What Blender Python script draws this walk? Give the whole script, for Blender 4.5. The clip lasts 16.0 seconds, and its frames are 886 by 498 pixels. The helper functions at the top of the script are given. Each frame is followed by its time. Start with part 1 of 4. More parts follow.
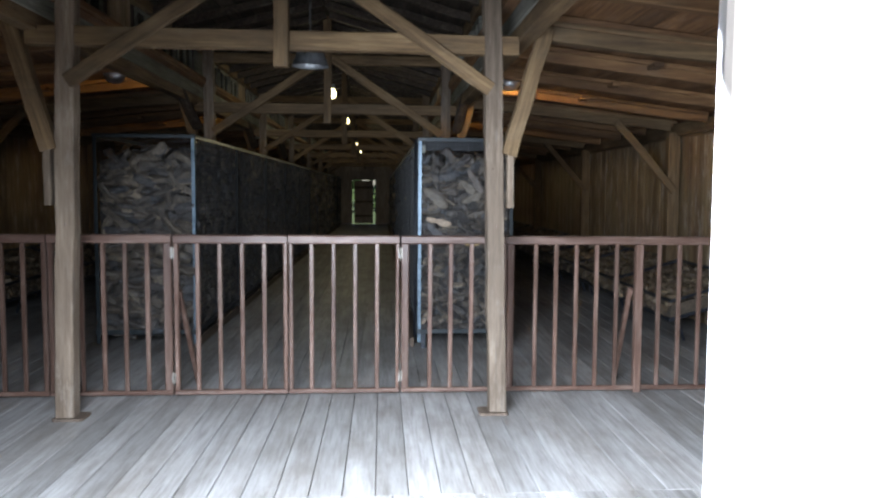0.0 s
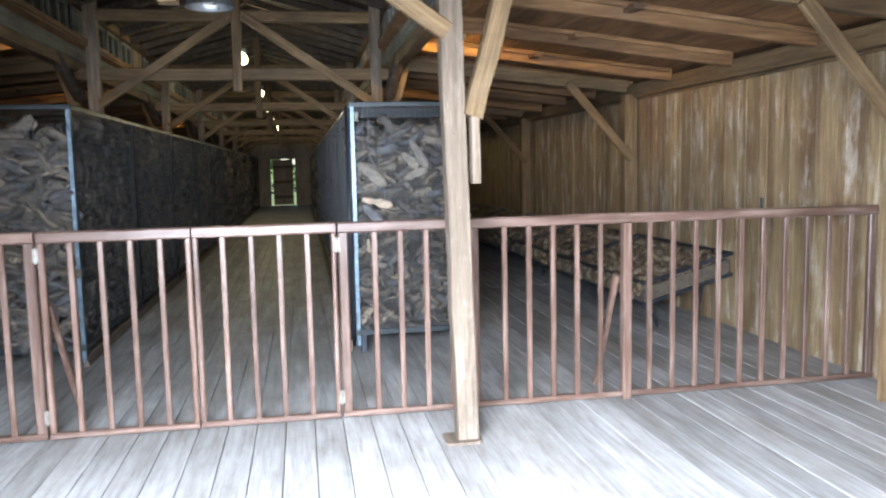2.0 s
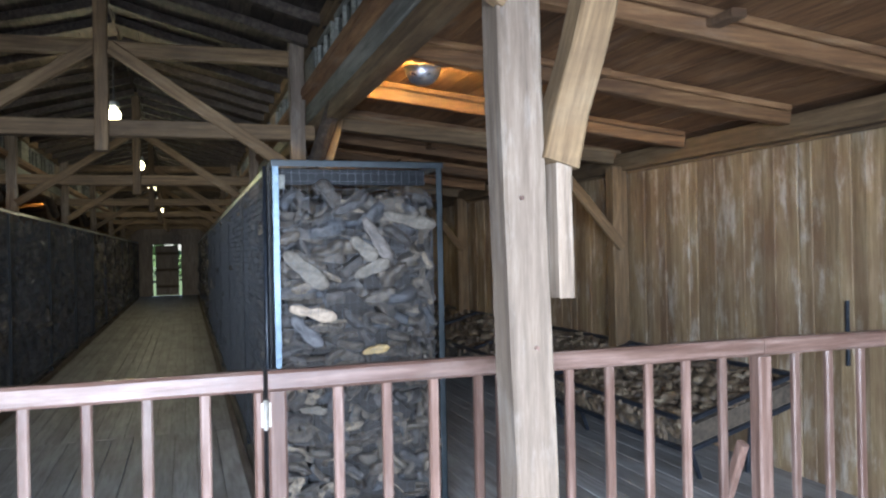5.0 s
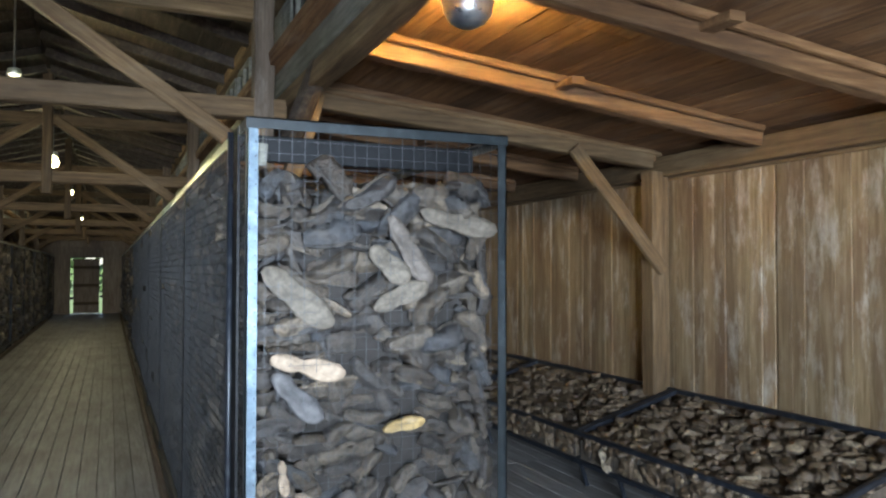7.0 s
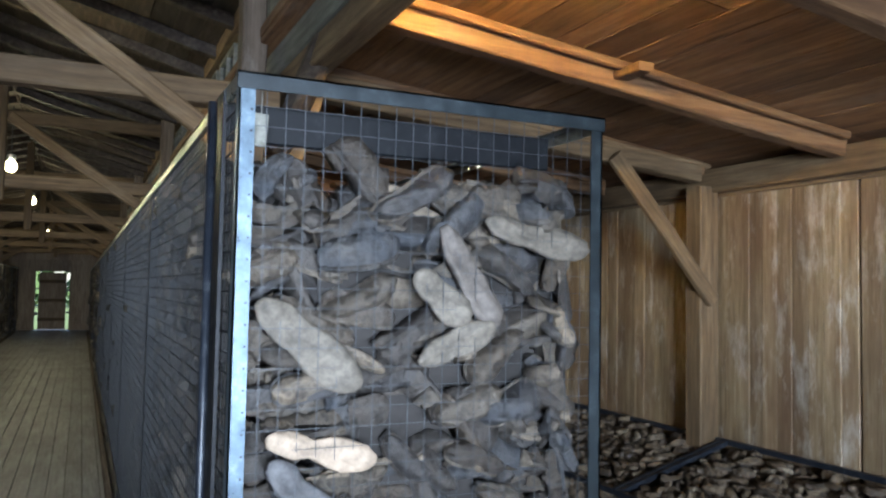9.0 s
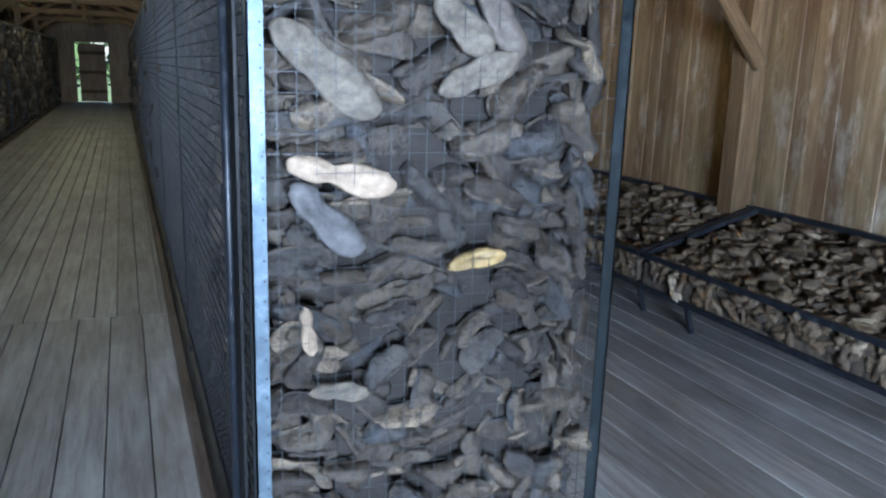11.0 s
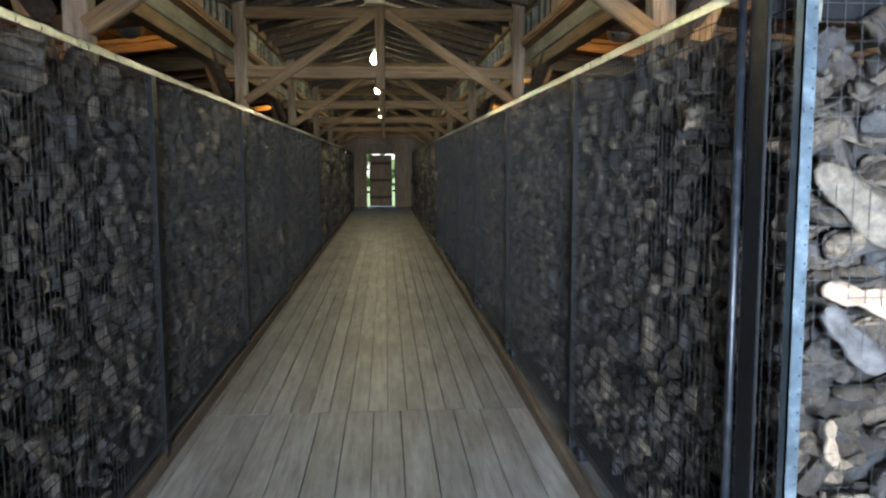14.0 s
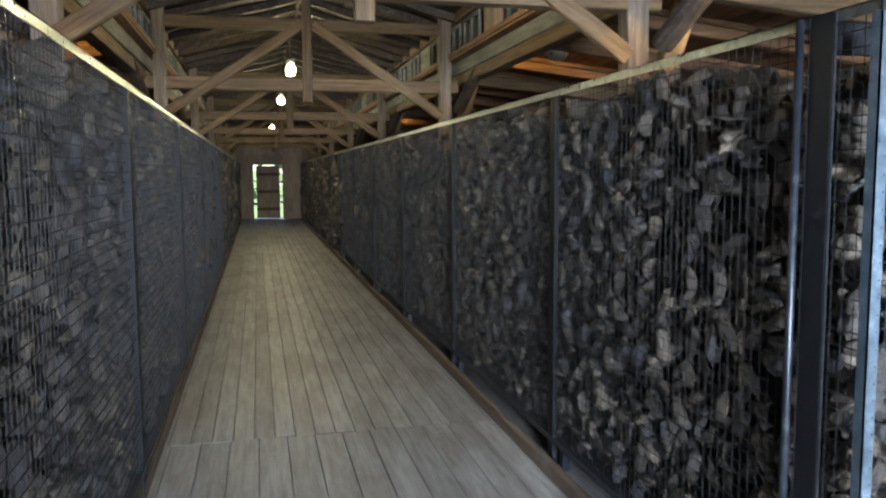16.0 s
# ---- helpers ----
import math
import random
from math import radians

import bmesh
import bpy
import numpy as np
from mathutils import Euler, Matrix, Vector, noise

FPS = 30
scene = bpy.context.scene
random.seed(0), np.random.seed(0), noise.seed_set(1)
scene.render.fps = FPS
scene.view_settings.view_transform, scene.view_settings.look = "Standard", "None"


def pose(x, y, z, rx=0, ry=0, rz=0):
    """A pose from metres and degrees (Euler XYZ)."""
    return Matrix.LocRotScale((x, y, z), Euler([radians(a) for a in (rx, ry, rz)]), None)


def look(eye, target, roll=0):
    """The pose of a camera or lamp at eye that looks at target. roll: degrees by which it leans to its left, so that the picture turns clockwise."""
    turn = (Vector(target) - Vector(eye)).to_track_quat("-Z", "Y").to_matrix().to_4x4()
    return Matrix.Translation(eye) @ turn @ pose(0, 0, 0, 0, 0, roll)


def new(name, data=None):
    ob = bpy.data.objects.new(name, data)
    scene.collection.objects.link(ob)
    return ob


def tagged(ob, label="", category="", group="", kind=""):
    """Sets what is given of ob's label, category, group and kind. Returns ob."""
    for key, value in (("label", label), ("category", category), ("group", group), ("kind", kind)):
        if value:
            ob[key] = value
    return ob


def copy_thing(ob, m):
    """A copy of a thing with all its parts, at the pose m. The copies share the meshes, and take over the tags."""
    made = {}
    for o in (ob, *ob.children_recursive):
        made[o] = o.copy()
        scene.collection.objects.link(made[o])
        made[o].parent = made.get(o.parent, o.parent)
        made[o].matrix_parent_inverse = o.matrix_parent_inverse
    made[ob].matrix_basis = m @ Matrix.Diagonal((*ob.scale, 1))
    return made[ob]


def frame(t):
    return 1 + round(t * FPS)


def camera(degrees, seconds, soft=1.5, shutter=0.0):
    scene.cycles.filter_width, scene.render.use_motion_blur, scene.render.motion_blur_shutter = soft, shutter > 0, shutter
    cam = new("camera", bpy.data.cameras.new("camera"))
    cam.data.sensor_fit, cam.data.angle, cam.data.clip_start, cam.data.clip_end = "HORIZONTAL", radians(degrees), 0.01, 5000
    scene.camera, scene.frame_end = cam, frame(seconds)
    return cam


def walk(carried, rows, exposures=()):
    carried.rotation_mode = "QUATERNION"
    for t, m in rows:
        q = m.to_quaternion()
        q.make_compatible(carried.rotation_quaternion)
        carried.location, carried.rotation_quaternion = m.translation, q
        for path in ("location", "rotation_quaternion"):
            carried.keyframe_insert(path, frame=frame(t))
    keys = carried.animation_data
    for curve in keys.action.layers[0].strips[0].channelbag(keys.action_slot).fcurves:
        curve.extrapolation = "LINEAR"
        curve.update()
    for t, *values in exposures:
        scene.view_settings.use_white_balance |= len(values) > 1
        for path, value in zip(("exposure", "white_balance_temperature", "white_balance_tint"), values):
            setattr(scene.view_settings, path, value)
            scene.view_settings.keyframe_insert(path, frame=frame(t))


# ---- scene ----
cam = camera(59.0, 16.0, 2.3)
PATH = [
    (0, (-0.101, -0.401, 1.7), (0.056, 1.588, 1.55), 0.5),
    (0.5, (-0.13, -0.094, 1.705), (0.092, 1.888, 1.561), 0.1),
    (1, (-0.108, 0.239, 1.716), (0.104, 2.226, 1.63), -0.0),
    (1.5, (-0.176, 0.581, 1.711), (0.153, 2.551, 1.597), -0.5),
    (2, (-0.159, 0.886, 1.674), (0.191, 2.844, 1.464), -1.2),
    (2.5, (-0.06, 1.322, 1.719), (0.17, 3.307, 1.631), -1.1),
    (3, (-0.103, 1.661, 1.689), (0.181, 3.638, 1.595), 0.8),
    (3.5, (-0.166, 2.041, 1.706), (0.395, 3.957, 1.589), -0.9),
    (4, (-0.175, 2.495, 1.706), (0.291, 4.44, 1.752), -1.9),
    (6.5, (-0.201, 4.658, 1.735), (0.699, 6.443, 1.664), 0.6),
    (7, (-0.156, 5.118, 1.714), (0.627, 6.957, 1.768), 0.1),
    (7.5, (-0.148, 5.458, 1.716), (0.844, 7.191, 1.823), 0.6),
    (8, (-0.157, 5.762, 1.738), (0.848, 7.486, 1.877), 0.2),
    (8.5, (-0.073, 5.999, 1.757), (0.789, 7.799, 1.892), 0.6),
    (9, (-0.032, 6.074, 1.753), (0.804, 7.888, 1.858), 1.1),
    (9.5, (-0.002, 6.098, 1.693), (0.787, 7.929, 1.536), 0.0),
    (10, (0.031, 6.047, 1.642), (0.845, 7.836, 1.272), 0.4),
    (12.5, (-0.094, 6.089, 1.621), (0.443, 7.957, 1.150), 2.7),
    (13, (-0.320, 6.007, 1.661), (0.156, 7.922, 1.340), 0.9),
    (13.5, (-0.607, 5.878, 1.719), (-0.288, 7.834, 1.45), -0.7),
    (14, (-0.774, 5.946, 1.725), (-0.63, 7.929, 1.511), -0.2),
    (14.5, (-0.981, 6.043, 1.754), (-0.821, 8.028, 1.563), 0.3),
    (15, (-1.182, 6.065, 1.756), (-0.869, 8.029, 1.551), 0.3),
    (15.5, (-1.364, 6.052, 1.766), (-0.997, 8.006, 1.552), -0.0),
    (16, (-1.396, 6.04, 1.773), (-0.939, 7.978, 1.582), -0.3),
]
EXPOSURES = [(0, 0.05, 6400, 14), (0.5, 0.45, 6700, 15), (1.0, 0.95, 7000, 18), (1.5, 1.25, 6700, 14), (4.0, 1.15, 6000, 17), (6.5, 1.1, 5700, 10), (7.0, 1.4, 6200, 11), (8.5, 1.5, 6100, 11),
             (9.5, 1.45, 5700, 14), (10.0, 1.45, 5500, 12), (12.5, 1.35, 5600, 12), (13.5, 1.55, 5900, 13), (14.0, 2.0, 6200, 13), (14.5, 2.15, 5900, 9), (16, 2.2, 6200, 15)]
walk(cam, [(t, look(eye, target, roll)) for t, eye, target, roll in PATH], EXPOSURES)

# ---------- light ----------
world = bpy.data.worlds.new("sky")
scene.world = world
world.use_nodes = True
wn = world.node_tree.nodes
sky = wn.new("ShaderNodeTexSky")
sky.sky_type, sky.sun_disc, sky.sun_elevation, sky.sun_rotation = "NISHITA", False, radians(52), radians(160)
wn["Background"].inputs["Strength"].default_value = 0.12
world.node_tree.links.new(sky.outputs[0], wn["Background"].inputs["Color"])


def lamp(name, kind, m, energy, colour, size=0.1, size_y=None, spread=math.pi):
    data = bpy.data.lights.new(name, kind)
    data.energy, data.color = energy, colour
    if kind == "SUN":
        data.angle = size
    elif kind == "AREA":
        data.shape, data.size, data.size_y = "RECTANGLE", size, size_y or size
        data.spread = spread
    else:
        data.shadow_soft_size = size
    ob = new(name, data)
    ob.matrix_world = m
    return ob


SUN_FROM = Vector((0.22, -0.58, 0.79))
lamp("sun", "SUN", look(SUN_FROM * 50, (0, 0, 0)), 5.0, (1.0, 0.96, 0.90), radians(0.5))
DOOR_LIGHT, BULB, AISLE_BULB = 540.0, 17.0, 16.0
lamp("doorway_daylight", "AREA", look((-0.75, 0.97, 1.62), (0.15, 3.4, -0.2)), DOOR_LIGHT, (0.76, 0.88, 1.0), 2.3, 1.6, radians(112))

# ---------- plan ----------
MID = -0.81                     # middle of the nave
WALL_E, WALL_W = 4.09, -5.71    # inner faces of the long walls
Y0, Y1 = 0.80, 38.55            # inner faces of the end walls
TRUSS = [5.47, 10.33, 15.07, 19.87, 24.67, 29.47, 34.27]
BAY = 5.42                      # first bay of rafters
POST_X = 1.563                  # nave post from the middle
FENCE_Y = 6.04
EAVE, RIDGE = 3.56, 4.02
rng = random.Random(7)


# ---------- materials ----------
def material(name, rough=0.8, metal=0.0):
    m = bpy.data.materials.new(name)
    m.use_nodes = True
    nt = m.node_tree
    b = nt.nodes["Principled BSDF"]
    b.inputs["Roughness"].default_value, b.inputs["Metallic"].default_value = rough, metal
    return m, nt, b


def ramp(nt, src, stops):
    r = nt.nodes.new("ShaderNodeValToRGB")
    while len(r.color_ramp.elements) < len(stops):
        r.color_ramp.elements.new(0.5)
    for e, (p, c) in zip(r.color_ramp.elements, stops):
        e.position, e.color = p, (*c, 1)
    nt.links.new(src, r.inputs[0])
    return r.outputs[0]


def noise_tex(nt, vec, scale, detail=4.0, rough=0.6):
    n = nt.nodes.new("ShaderNodeTexNoise")
    n.inputs["Scale"].default_value, n.inputs["Detail"].default_value, n.inputs["Roughness"].default_value = scale, detail, rough
    nt.links.new(vec, n.inputs["Vector"])
    return n.outputs[0]


def mapped(nt, scale, loc=None):
    tc = nt.nodes.new("ShaderNodeTexCoord")
    mp = nt.nodes.new("ShaderNodeMapping")
    mp.inputs["Scale"].default_value = scale
    nt.links.new(tc.outputs["Object"], mp.inputs["Vector"])
    if loc is not None:
        add = nt.nodes.new("ShaderNodeVectorMath")
        add.operation = "MULTIPLY_ADD"
        add.inputs[1].default_value = (37.0, 53.0, 29.0)
        nt.links.new(loc, add.inputs[0])
        nt.links.new(mp.outputs[0], add.inputs[2])
        return add.outputs[0]
    return mp.outputs[0]


def mix(nt, fac, a, b, kind="MIX"):
    n = nt.nodes.new("ShaderNodeMix")
    n.data_type, n.blend_type = "RGBA", kind
    for sock, v in ((n.inputs[0], fac), (n.inputs[6], a), (n.inputs[7], b)):
        if isinstance(v, (int, float)):
            sock.default_value = v
        elif isinstance(v, tuple):
            sock.default_value = (*v, 1)
        else:
            nt.links.new(v, sock)
    return n.outputs[2]


def bump(nt, b, height, strength=0.4, dist=0.01):
    n = nt.nodes.new("ShaderNodeBump")
    n.inputs["Strength"].default_value, n.inputs["Distance"].default_value = strength, dist
    nt.links.new(height, n.inputs["Height"])
    nt.links.new(n.outputs[0], b.inputs["Normal"])


def wood(name, dark, mid, light, axis, stain=(0.05, 0.04, 0.03), rough=0.75, island=False, spread=0.35, amount=0.5, relief=0.5, bloom=0.15, bloom_to=(0.4, 0.36, 0.31)):
    """Sawn wood with its grain along one axis, tinted piece by piece."""
    m, nt, b = material(name, rough)
    if island:
        rnd = nt.nodes.new("ShaderNodeNewGeometry").outputs["Random Per Island"]
    else:
        rnd = nt.nodes.new("ShaderNodeObjectInfo").outputs["Random"]
    s = [9.0, 9.0, 9.0]
    s["xyz".index(axis)] = 0.55
    grain = noise_tex(nt, mapped(nt, s, rnd), 3.2, 7.0, 0.7)
    s2 = [1.6, 1.6, 1.6]
    s2["xyz".index(axis)] = 0.5
    where = nt.nodes.new("ShaderNodeMapping")
    where.inputs["Scale"].default_value = s2
    nt.links.new(nt.nodes.new("ShaderNodeNewGeometry").outputs["Position"], where.inputs["Vector"])
    blot = noise_tex(nt, where.outputs[0], 1.7, 6.0, 0.65)
    where2 = nt.nodes.new("ShaderNodeMapping")
    where2.inputs["Scale"].default_value = [v * 1.9 for v in s2]
    where2.inputs["Location"].default_value = (3.1, 7.7, 1.3)
    nt.links.new(nt.nodes.new("ShaderNodeNewGeometry").outputs["Position"], where2.inputs["Vector"])
    wear = noise_tex(nt, where2.outputs[0], 2.3, 8.0, 0.72)
    col = ramp(nt, grain, [(0.3, dark), (0.5, mid), (0.7, light)])
    col = mix(nt, ramp(nt, blot, [(0.42, (0, 0, 0)), (0.68, (amount, amount, amount))]), col, stain)
    col = mix(nt, ramp(nt, wear, [(0.52, (0, 0, 0)), (0.72, (bloom, bloom, bloom))]), col, bloom_to)
    tint = ramp(nt, rnd, [(0.0, (1 - spread,) * 3), (1.0, (1 + spread * 0.35,) * 3)])
    col = mix(nt, 1.0, col, tint, "MULTIPLY")
    nt.links.new(col, b.inputs["Base Color"])
    b.inputs["Specular IOR Level"].default_value = 0.3
    bump(nt, b, grain, relief, 0.006)
    return m


TIMBER = {a: wood("old_timber_" + a, (0.06, 0.034, 0.016), (0.155, 0.098, 0.047), (0.25, 0.168, 0.086), a, (0.05, 0.032, 0.018), spread=0.35, amount=0.7, relief=0.8, bloom=0.2, bloom_to=(0.27, 0.22, 0.15)) for a in "xyz"}
GREY_TIMBER = wood("weathered_post", (0.07, 0.05, 0.034), (0.17, 0.127, 0.09), (0.27, 0.212, 0.158), "z", (0.07, 0.05, 0.035), spread=0.2, amount=0.75, bloom=0.35, relief=0.9)
RAFTER = wood("rafter_wood", (0.06, 0.028, 0.012), (0.165, 0.085, 0.035), (0.27, 0.155, 0.07), "x", (0.05, 0.026, 0.014), spread=0.4, amount=0.7, relief=0.8, bloom=0.2, bloom_to=(0.30, 0.23, 0.16))
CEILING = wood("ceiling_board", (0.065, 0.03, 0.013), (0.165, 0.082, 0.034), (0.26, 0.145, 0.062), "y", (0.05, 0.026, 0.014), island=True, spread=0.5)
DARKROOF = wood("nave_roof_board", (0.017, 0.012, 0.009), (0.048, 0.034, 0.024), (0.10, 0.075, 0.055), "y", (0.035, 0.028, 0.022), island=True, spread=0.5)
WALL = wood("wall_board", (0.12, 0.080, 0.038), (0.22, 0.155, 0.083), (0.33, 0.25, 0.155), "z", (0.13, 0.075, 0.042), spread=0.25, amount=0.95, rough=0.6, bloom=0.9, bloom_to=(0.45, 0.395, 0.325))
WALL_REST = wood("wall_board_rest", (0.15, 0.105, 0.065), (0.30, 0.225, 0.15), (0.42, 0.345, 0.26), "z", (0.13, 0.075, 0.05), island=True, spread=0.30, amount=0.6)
FLOOR = wood("floor_board", (0.17, 0.158, 0.146), (0.315, 0.304, 0.292), (0.425, 0.415, 0.405), "y", (0.15, 0.13, 0.11), spread=0.25, rough=0.5, amount=0.7, bloom=0.5, bloom_to=(0.42, 0.40, 0.38))
RAILING = wood("varnished_railing", (0.045, 0.024, 0.017), (0.105, 0.062, 0.046), (0.215, 0.147, 0.12), "z", (0.05, 0.026, 0.02), rough=0.28, spread=0.3)
RAILING_X = wood("varnished_rail", (0.045, 0.024, 0.017), (0.105, 0.062, 0.046), (0.215, 0.147, 0.12), "x", (0.06, 0.025, 0.018), rough=0.38, spread=0.2)
PLINTH = wood("kerb_plank", (0.06, 0.042, 0.03), (0.12, 0.088, 0.064), (0.19, 0.145, 0.11), "y", (0.045, 0.03, 0.022), spread=0.2)
PALE = wood("whitewashed_plank", (0.11, 0.11, 0.09), (0.22, 0.22, 0.19), (0.34, 0.34, 0.30), "y", (0.06, 0.06, 0.045), spread=0.3, amount=0.8)


def steel(name, colour, rough, metal, wear=(0.30, 0.32, 0.34)):
    m, nt, b = material(name, rough, metal)
    v = mapped(nt, (1, 1, 1))
    n = noise_tex(nt, v, 22.0, 6.0, 0.7)
    nt.links.new(ramp(nt, n, [(0.35, tuple(c * 0.7 for c in colour)), (0.55, colour), (0.72, wear)]), b.inputs["Base Color"])
    nt.links.new(ramp(nt, n, [(0.3, (rough * 0.7,) * 3), (0.7, (min(1, rough * 1.35),) * 3)]), b.inputs["Roughness"])
    bump(nt, b, n, 0.25, 0.002)
    return m


FRAME = steel("galvanised_angle", (0.11, 0.155, 0.195), 0.36, 0.55, (0.20, 0.25, 0.29))
DARK_STEEL = steel("black_steel", (0.018, 0.022, 0.03), 0.38, 0.3, (0.06, 0.067, 0.075))
# frame steel in a brighter colour, to carry the bulbs' glints on top rails
TOP_STEEL = steel("bulb_lit_top_rail", (0.30, 0.32, 0.31), 0.33, 0.85, (0.45, 0.46, 0.44))
TEAL_STEEL = steel("dark_teal_rail", (0.012, 0.019, 0.023), 0.46, 0.2, (0.03, 0.042, 0.048))
# near black where the front mesh is zinc, to carry the corridor sides' shade
SIDE_WIRE = steel("shaded_side_wire", (0.012, 0.012, 0.013), 0.6, 0.0, (0.03, 0.03, 0.03))
SIDE_WIRE.node_tree.nodes["Principled BSDF"].inputs["Specular IOR Level"].default_value = 0.12
BLACK_PAINT = steel("black_painted_steel", (0.008, 0.009, 0.011), 0.5, 0.0, (0.02, 0.021, 0.023))
BLACK_PAINT.node_tree.nodes["Principled BSDF"].inputs["Specular IOR Level"].default_value = 0.2
# uprights darkened in colour as well, so the cage sides look shaded
UPRIGHT_WIRE = steel("shaded_upright_wire", (0.013, 0.0135, 0.014), 0.5, 0.0, (0.03, 0.03, 0.03))
UPRIGHT_WIRE.node_tree.nodes["Principled BSDF"].inputs["Specular IOR Level"].default_value = 0.25
WIRE = steel("zinc_wire", (0.075, 0.082, 0.09), 0.42, 0.6, (0.13, 0.14, 0.15))
HINGE = steel("zinc_hinge", (0.22, 0.20, 0.17), 0.45, 0.7)
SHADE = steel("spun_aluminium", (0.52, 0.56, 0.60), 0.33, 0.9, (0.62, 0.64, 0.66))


def leather(name, island, warm=False):
    """Dry, dusty old leather: grey-brown, some soles paler; warm for the browner, dustier shoes of the trays."""
    m, nt, b = material(name, 0.42)
    if island:
        rnd = nt.nodes.new("ShaderNodeNewGeometry").outputs["Random Per Island"]
    else:
        rnd = nt.nodes.new("ShaderNodeObjectInfo").outputs["Random"]
    if warm:
        stops = [(0.0, (0.04, 0.03, 0.022)), (0.3, (0.105, 0.07, 0.04)), (0.55, (0.135, 0.095, 0.057)), (0.8, (0.175, 0.128, 0.08)), (0.93, (0.22, 0.165, 0.10)), (0.985, (0.33, 0.27, 0.19))]
    else:
        stops = [(0.0, (0.018, 0.016, 0.016)), (0.2, (0.055, 0.043, 0.033)), (0.38, (0.048, 0.054, 0.064)), (0.52, (0.08, 0.06, 0.042)), (0.72, (0.10, 0.083, 0.064)), (0.9, (0.15, 0.12, 0.087)), (0.985, (0.28, 0.22, 0.155))]
    base = ramp(nt, rnd, stops)
    v = mapped(nt, (1, 1, 1), rnd)
    crack = noise_tex(nt, v, 55.0, 6.0, 0.7)
    dust = noise_tex(nt, v, 9.0, 4.0, 0.6)
    col = mix(nt, ramp(nt, dust, [(0.4, (0, 0, 0)), (0.75, (0.55, 0.55, 0.55))]), base, (0.15, 0.112, 0.07) if warm else (0.15, 0.134, 0.116))
    col = mix(nt, ramp(nt, crack, [(0.3, (0.75, 0.75, 0.75)), (0.5, (0, 0, 0))]), col, (0.02, 0.018, 0.017))
    fold = noise_tex(nt, v, 24.0, 3.0, 0.6)
    col = mix(nt, ramp(nt, fold, [(0.36, (0.65, 0.65, 0.65)), (0.47, (0, 0, 0))]), col, (0.022, 0.019, 0.017))
    nt.links.new(col, b.inputs["Base Color"])
    both = nt.nodes.new("ShaderNodeMath")
    nt.links.new(crack, both.inputs[0])
    nt.links.new(fold, both.inputs[1])
    bump(nt, b, both.outputs[0], 0.85, 0.014)
    return m


LEATHER, LEATHER_PILE, LEATHER_TRAY = leather("old_leather", False), leather("old_leather_heap", True), leather("dusty_brown_leather", True, True)


def plain(name, colour, rough=0.8, scale=14.0, var=0.3, metal=0.0):
    m, nt, b = material(name, rough, metal)
    n = noise_tex(nt, mapped(nt, (1, 1, 1)), scale, 6.0, 0.65)
    nt.links.new(ramp(nt, n, [(0.3, tuple(c * (1 - var) for c in colour)), (0.7, tuple(min(1, c * (1 + var)) for c in colour))]), b.inputs["Base Color"])
    bump(nt, b, n, 0.55, 0.008)
    return m


PALE_SOLE = plain("pale_worn_sole", (0.31, 0.24, 0.175), 0.75, 30, 0.4)
GREY_SOLE = plain("grey_worn_sole", (0.11, 0.094, 0.074), 0.75, 32, 0.55)
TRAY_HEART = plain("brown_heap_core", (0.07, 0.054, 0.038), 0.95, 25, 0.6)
# near-black filler colour: the shade in the gaps between the caged shoes
GAP_SHADE = plain("gap_shade_core", (0.025, 0.022, 0.02), 0.95, 9, 0.5)
PANE = plain("blackened_pane", (0.025, 0.03, 0.025), 0.25, 6, 0.3)
GROUND = plain("gravel", (0.24, 0.215, 0.175), 0.95, 3, 0.3)
GRASS = plain("grass", (0.09, 0.13, 0.045), 0.95, 2, 0.4)
LEAVES = plain("foliage", (0.07, 0.12, 0.035), 0.8, 5, 0.5)
OUTER = plain("limewashed_board", (0.86, 0.85, 0.82), 0.8, 6, 0.08)
CORD = plain("lamp_cord", (0.05, 0.05, 0.05), 0.6, 20, 0.2)


def glow(name, colour, strength):
    m, nt, b = material(name, 0.4)
    b.inputs["Base Color"].default_value = (0.8, 0.8, 0.75, 1)
    b.inputs["Emission Color"].default_value, b.inputs["Emission Strength"].default_value = (*colour, 1), strength
    return m


BULB_GLASS = glow("lit_bulb", (1.0, 0.86, 0.42), 9.0)
DULL_GLASS = plain("unlit_bulb", (0.3, 0.31, 0.31), 0.15, 5, 0.05)


# ---------- building helpers ----------
def mesh_of(name, verts, faces, mat, smooth=False):
    me = bpy.data.meshes.new(name)
    me.from_pydata(verts, [], faces)
    me.materials.append(mat)
    if smooth:
        me.polygons.foreach_set("use_smooth", [True] * len(me.polygons))
    me.update()
    return me


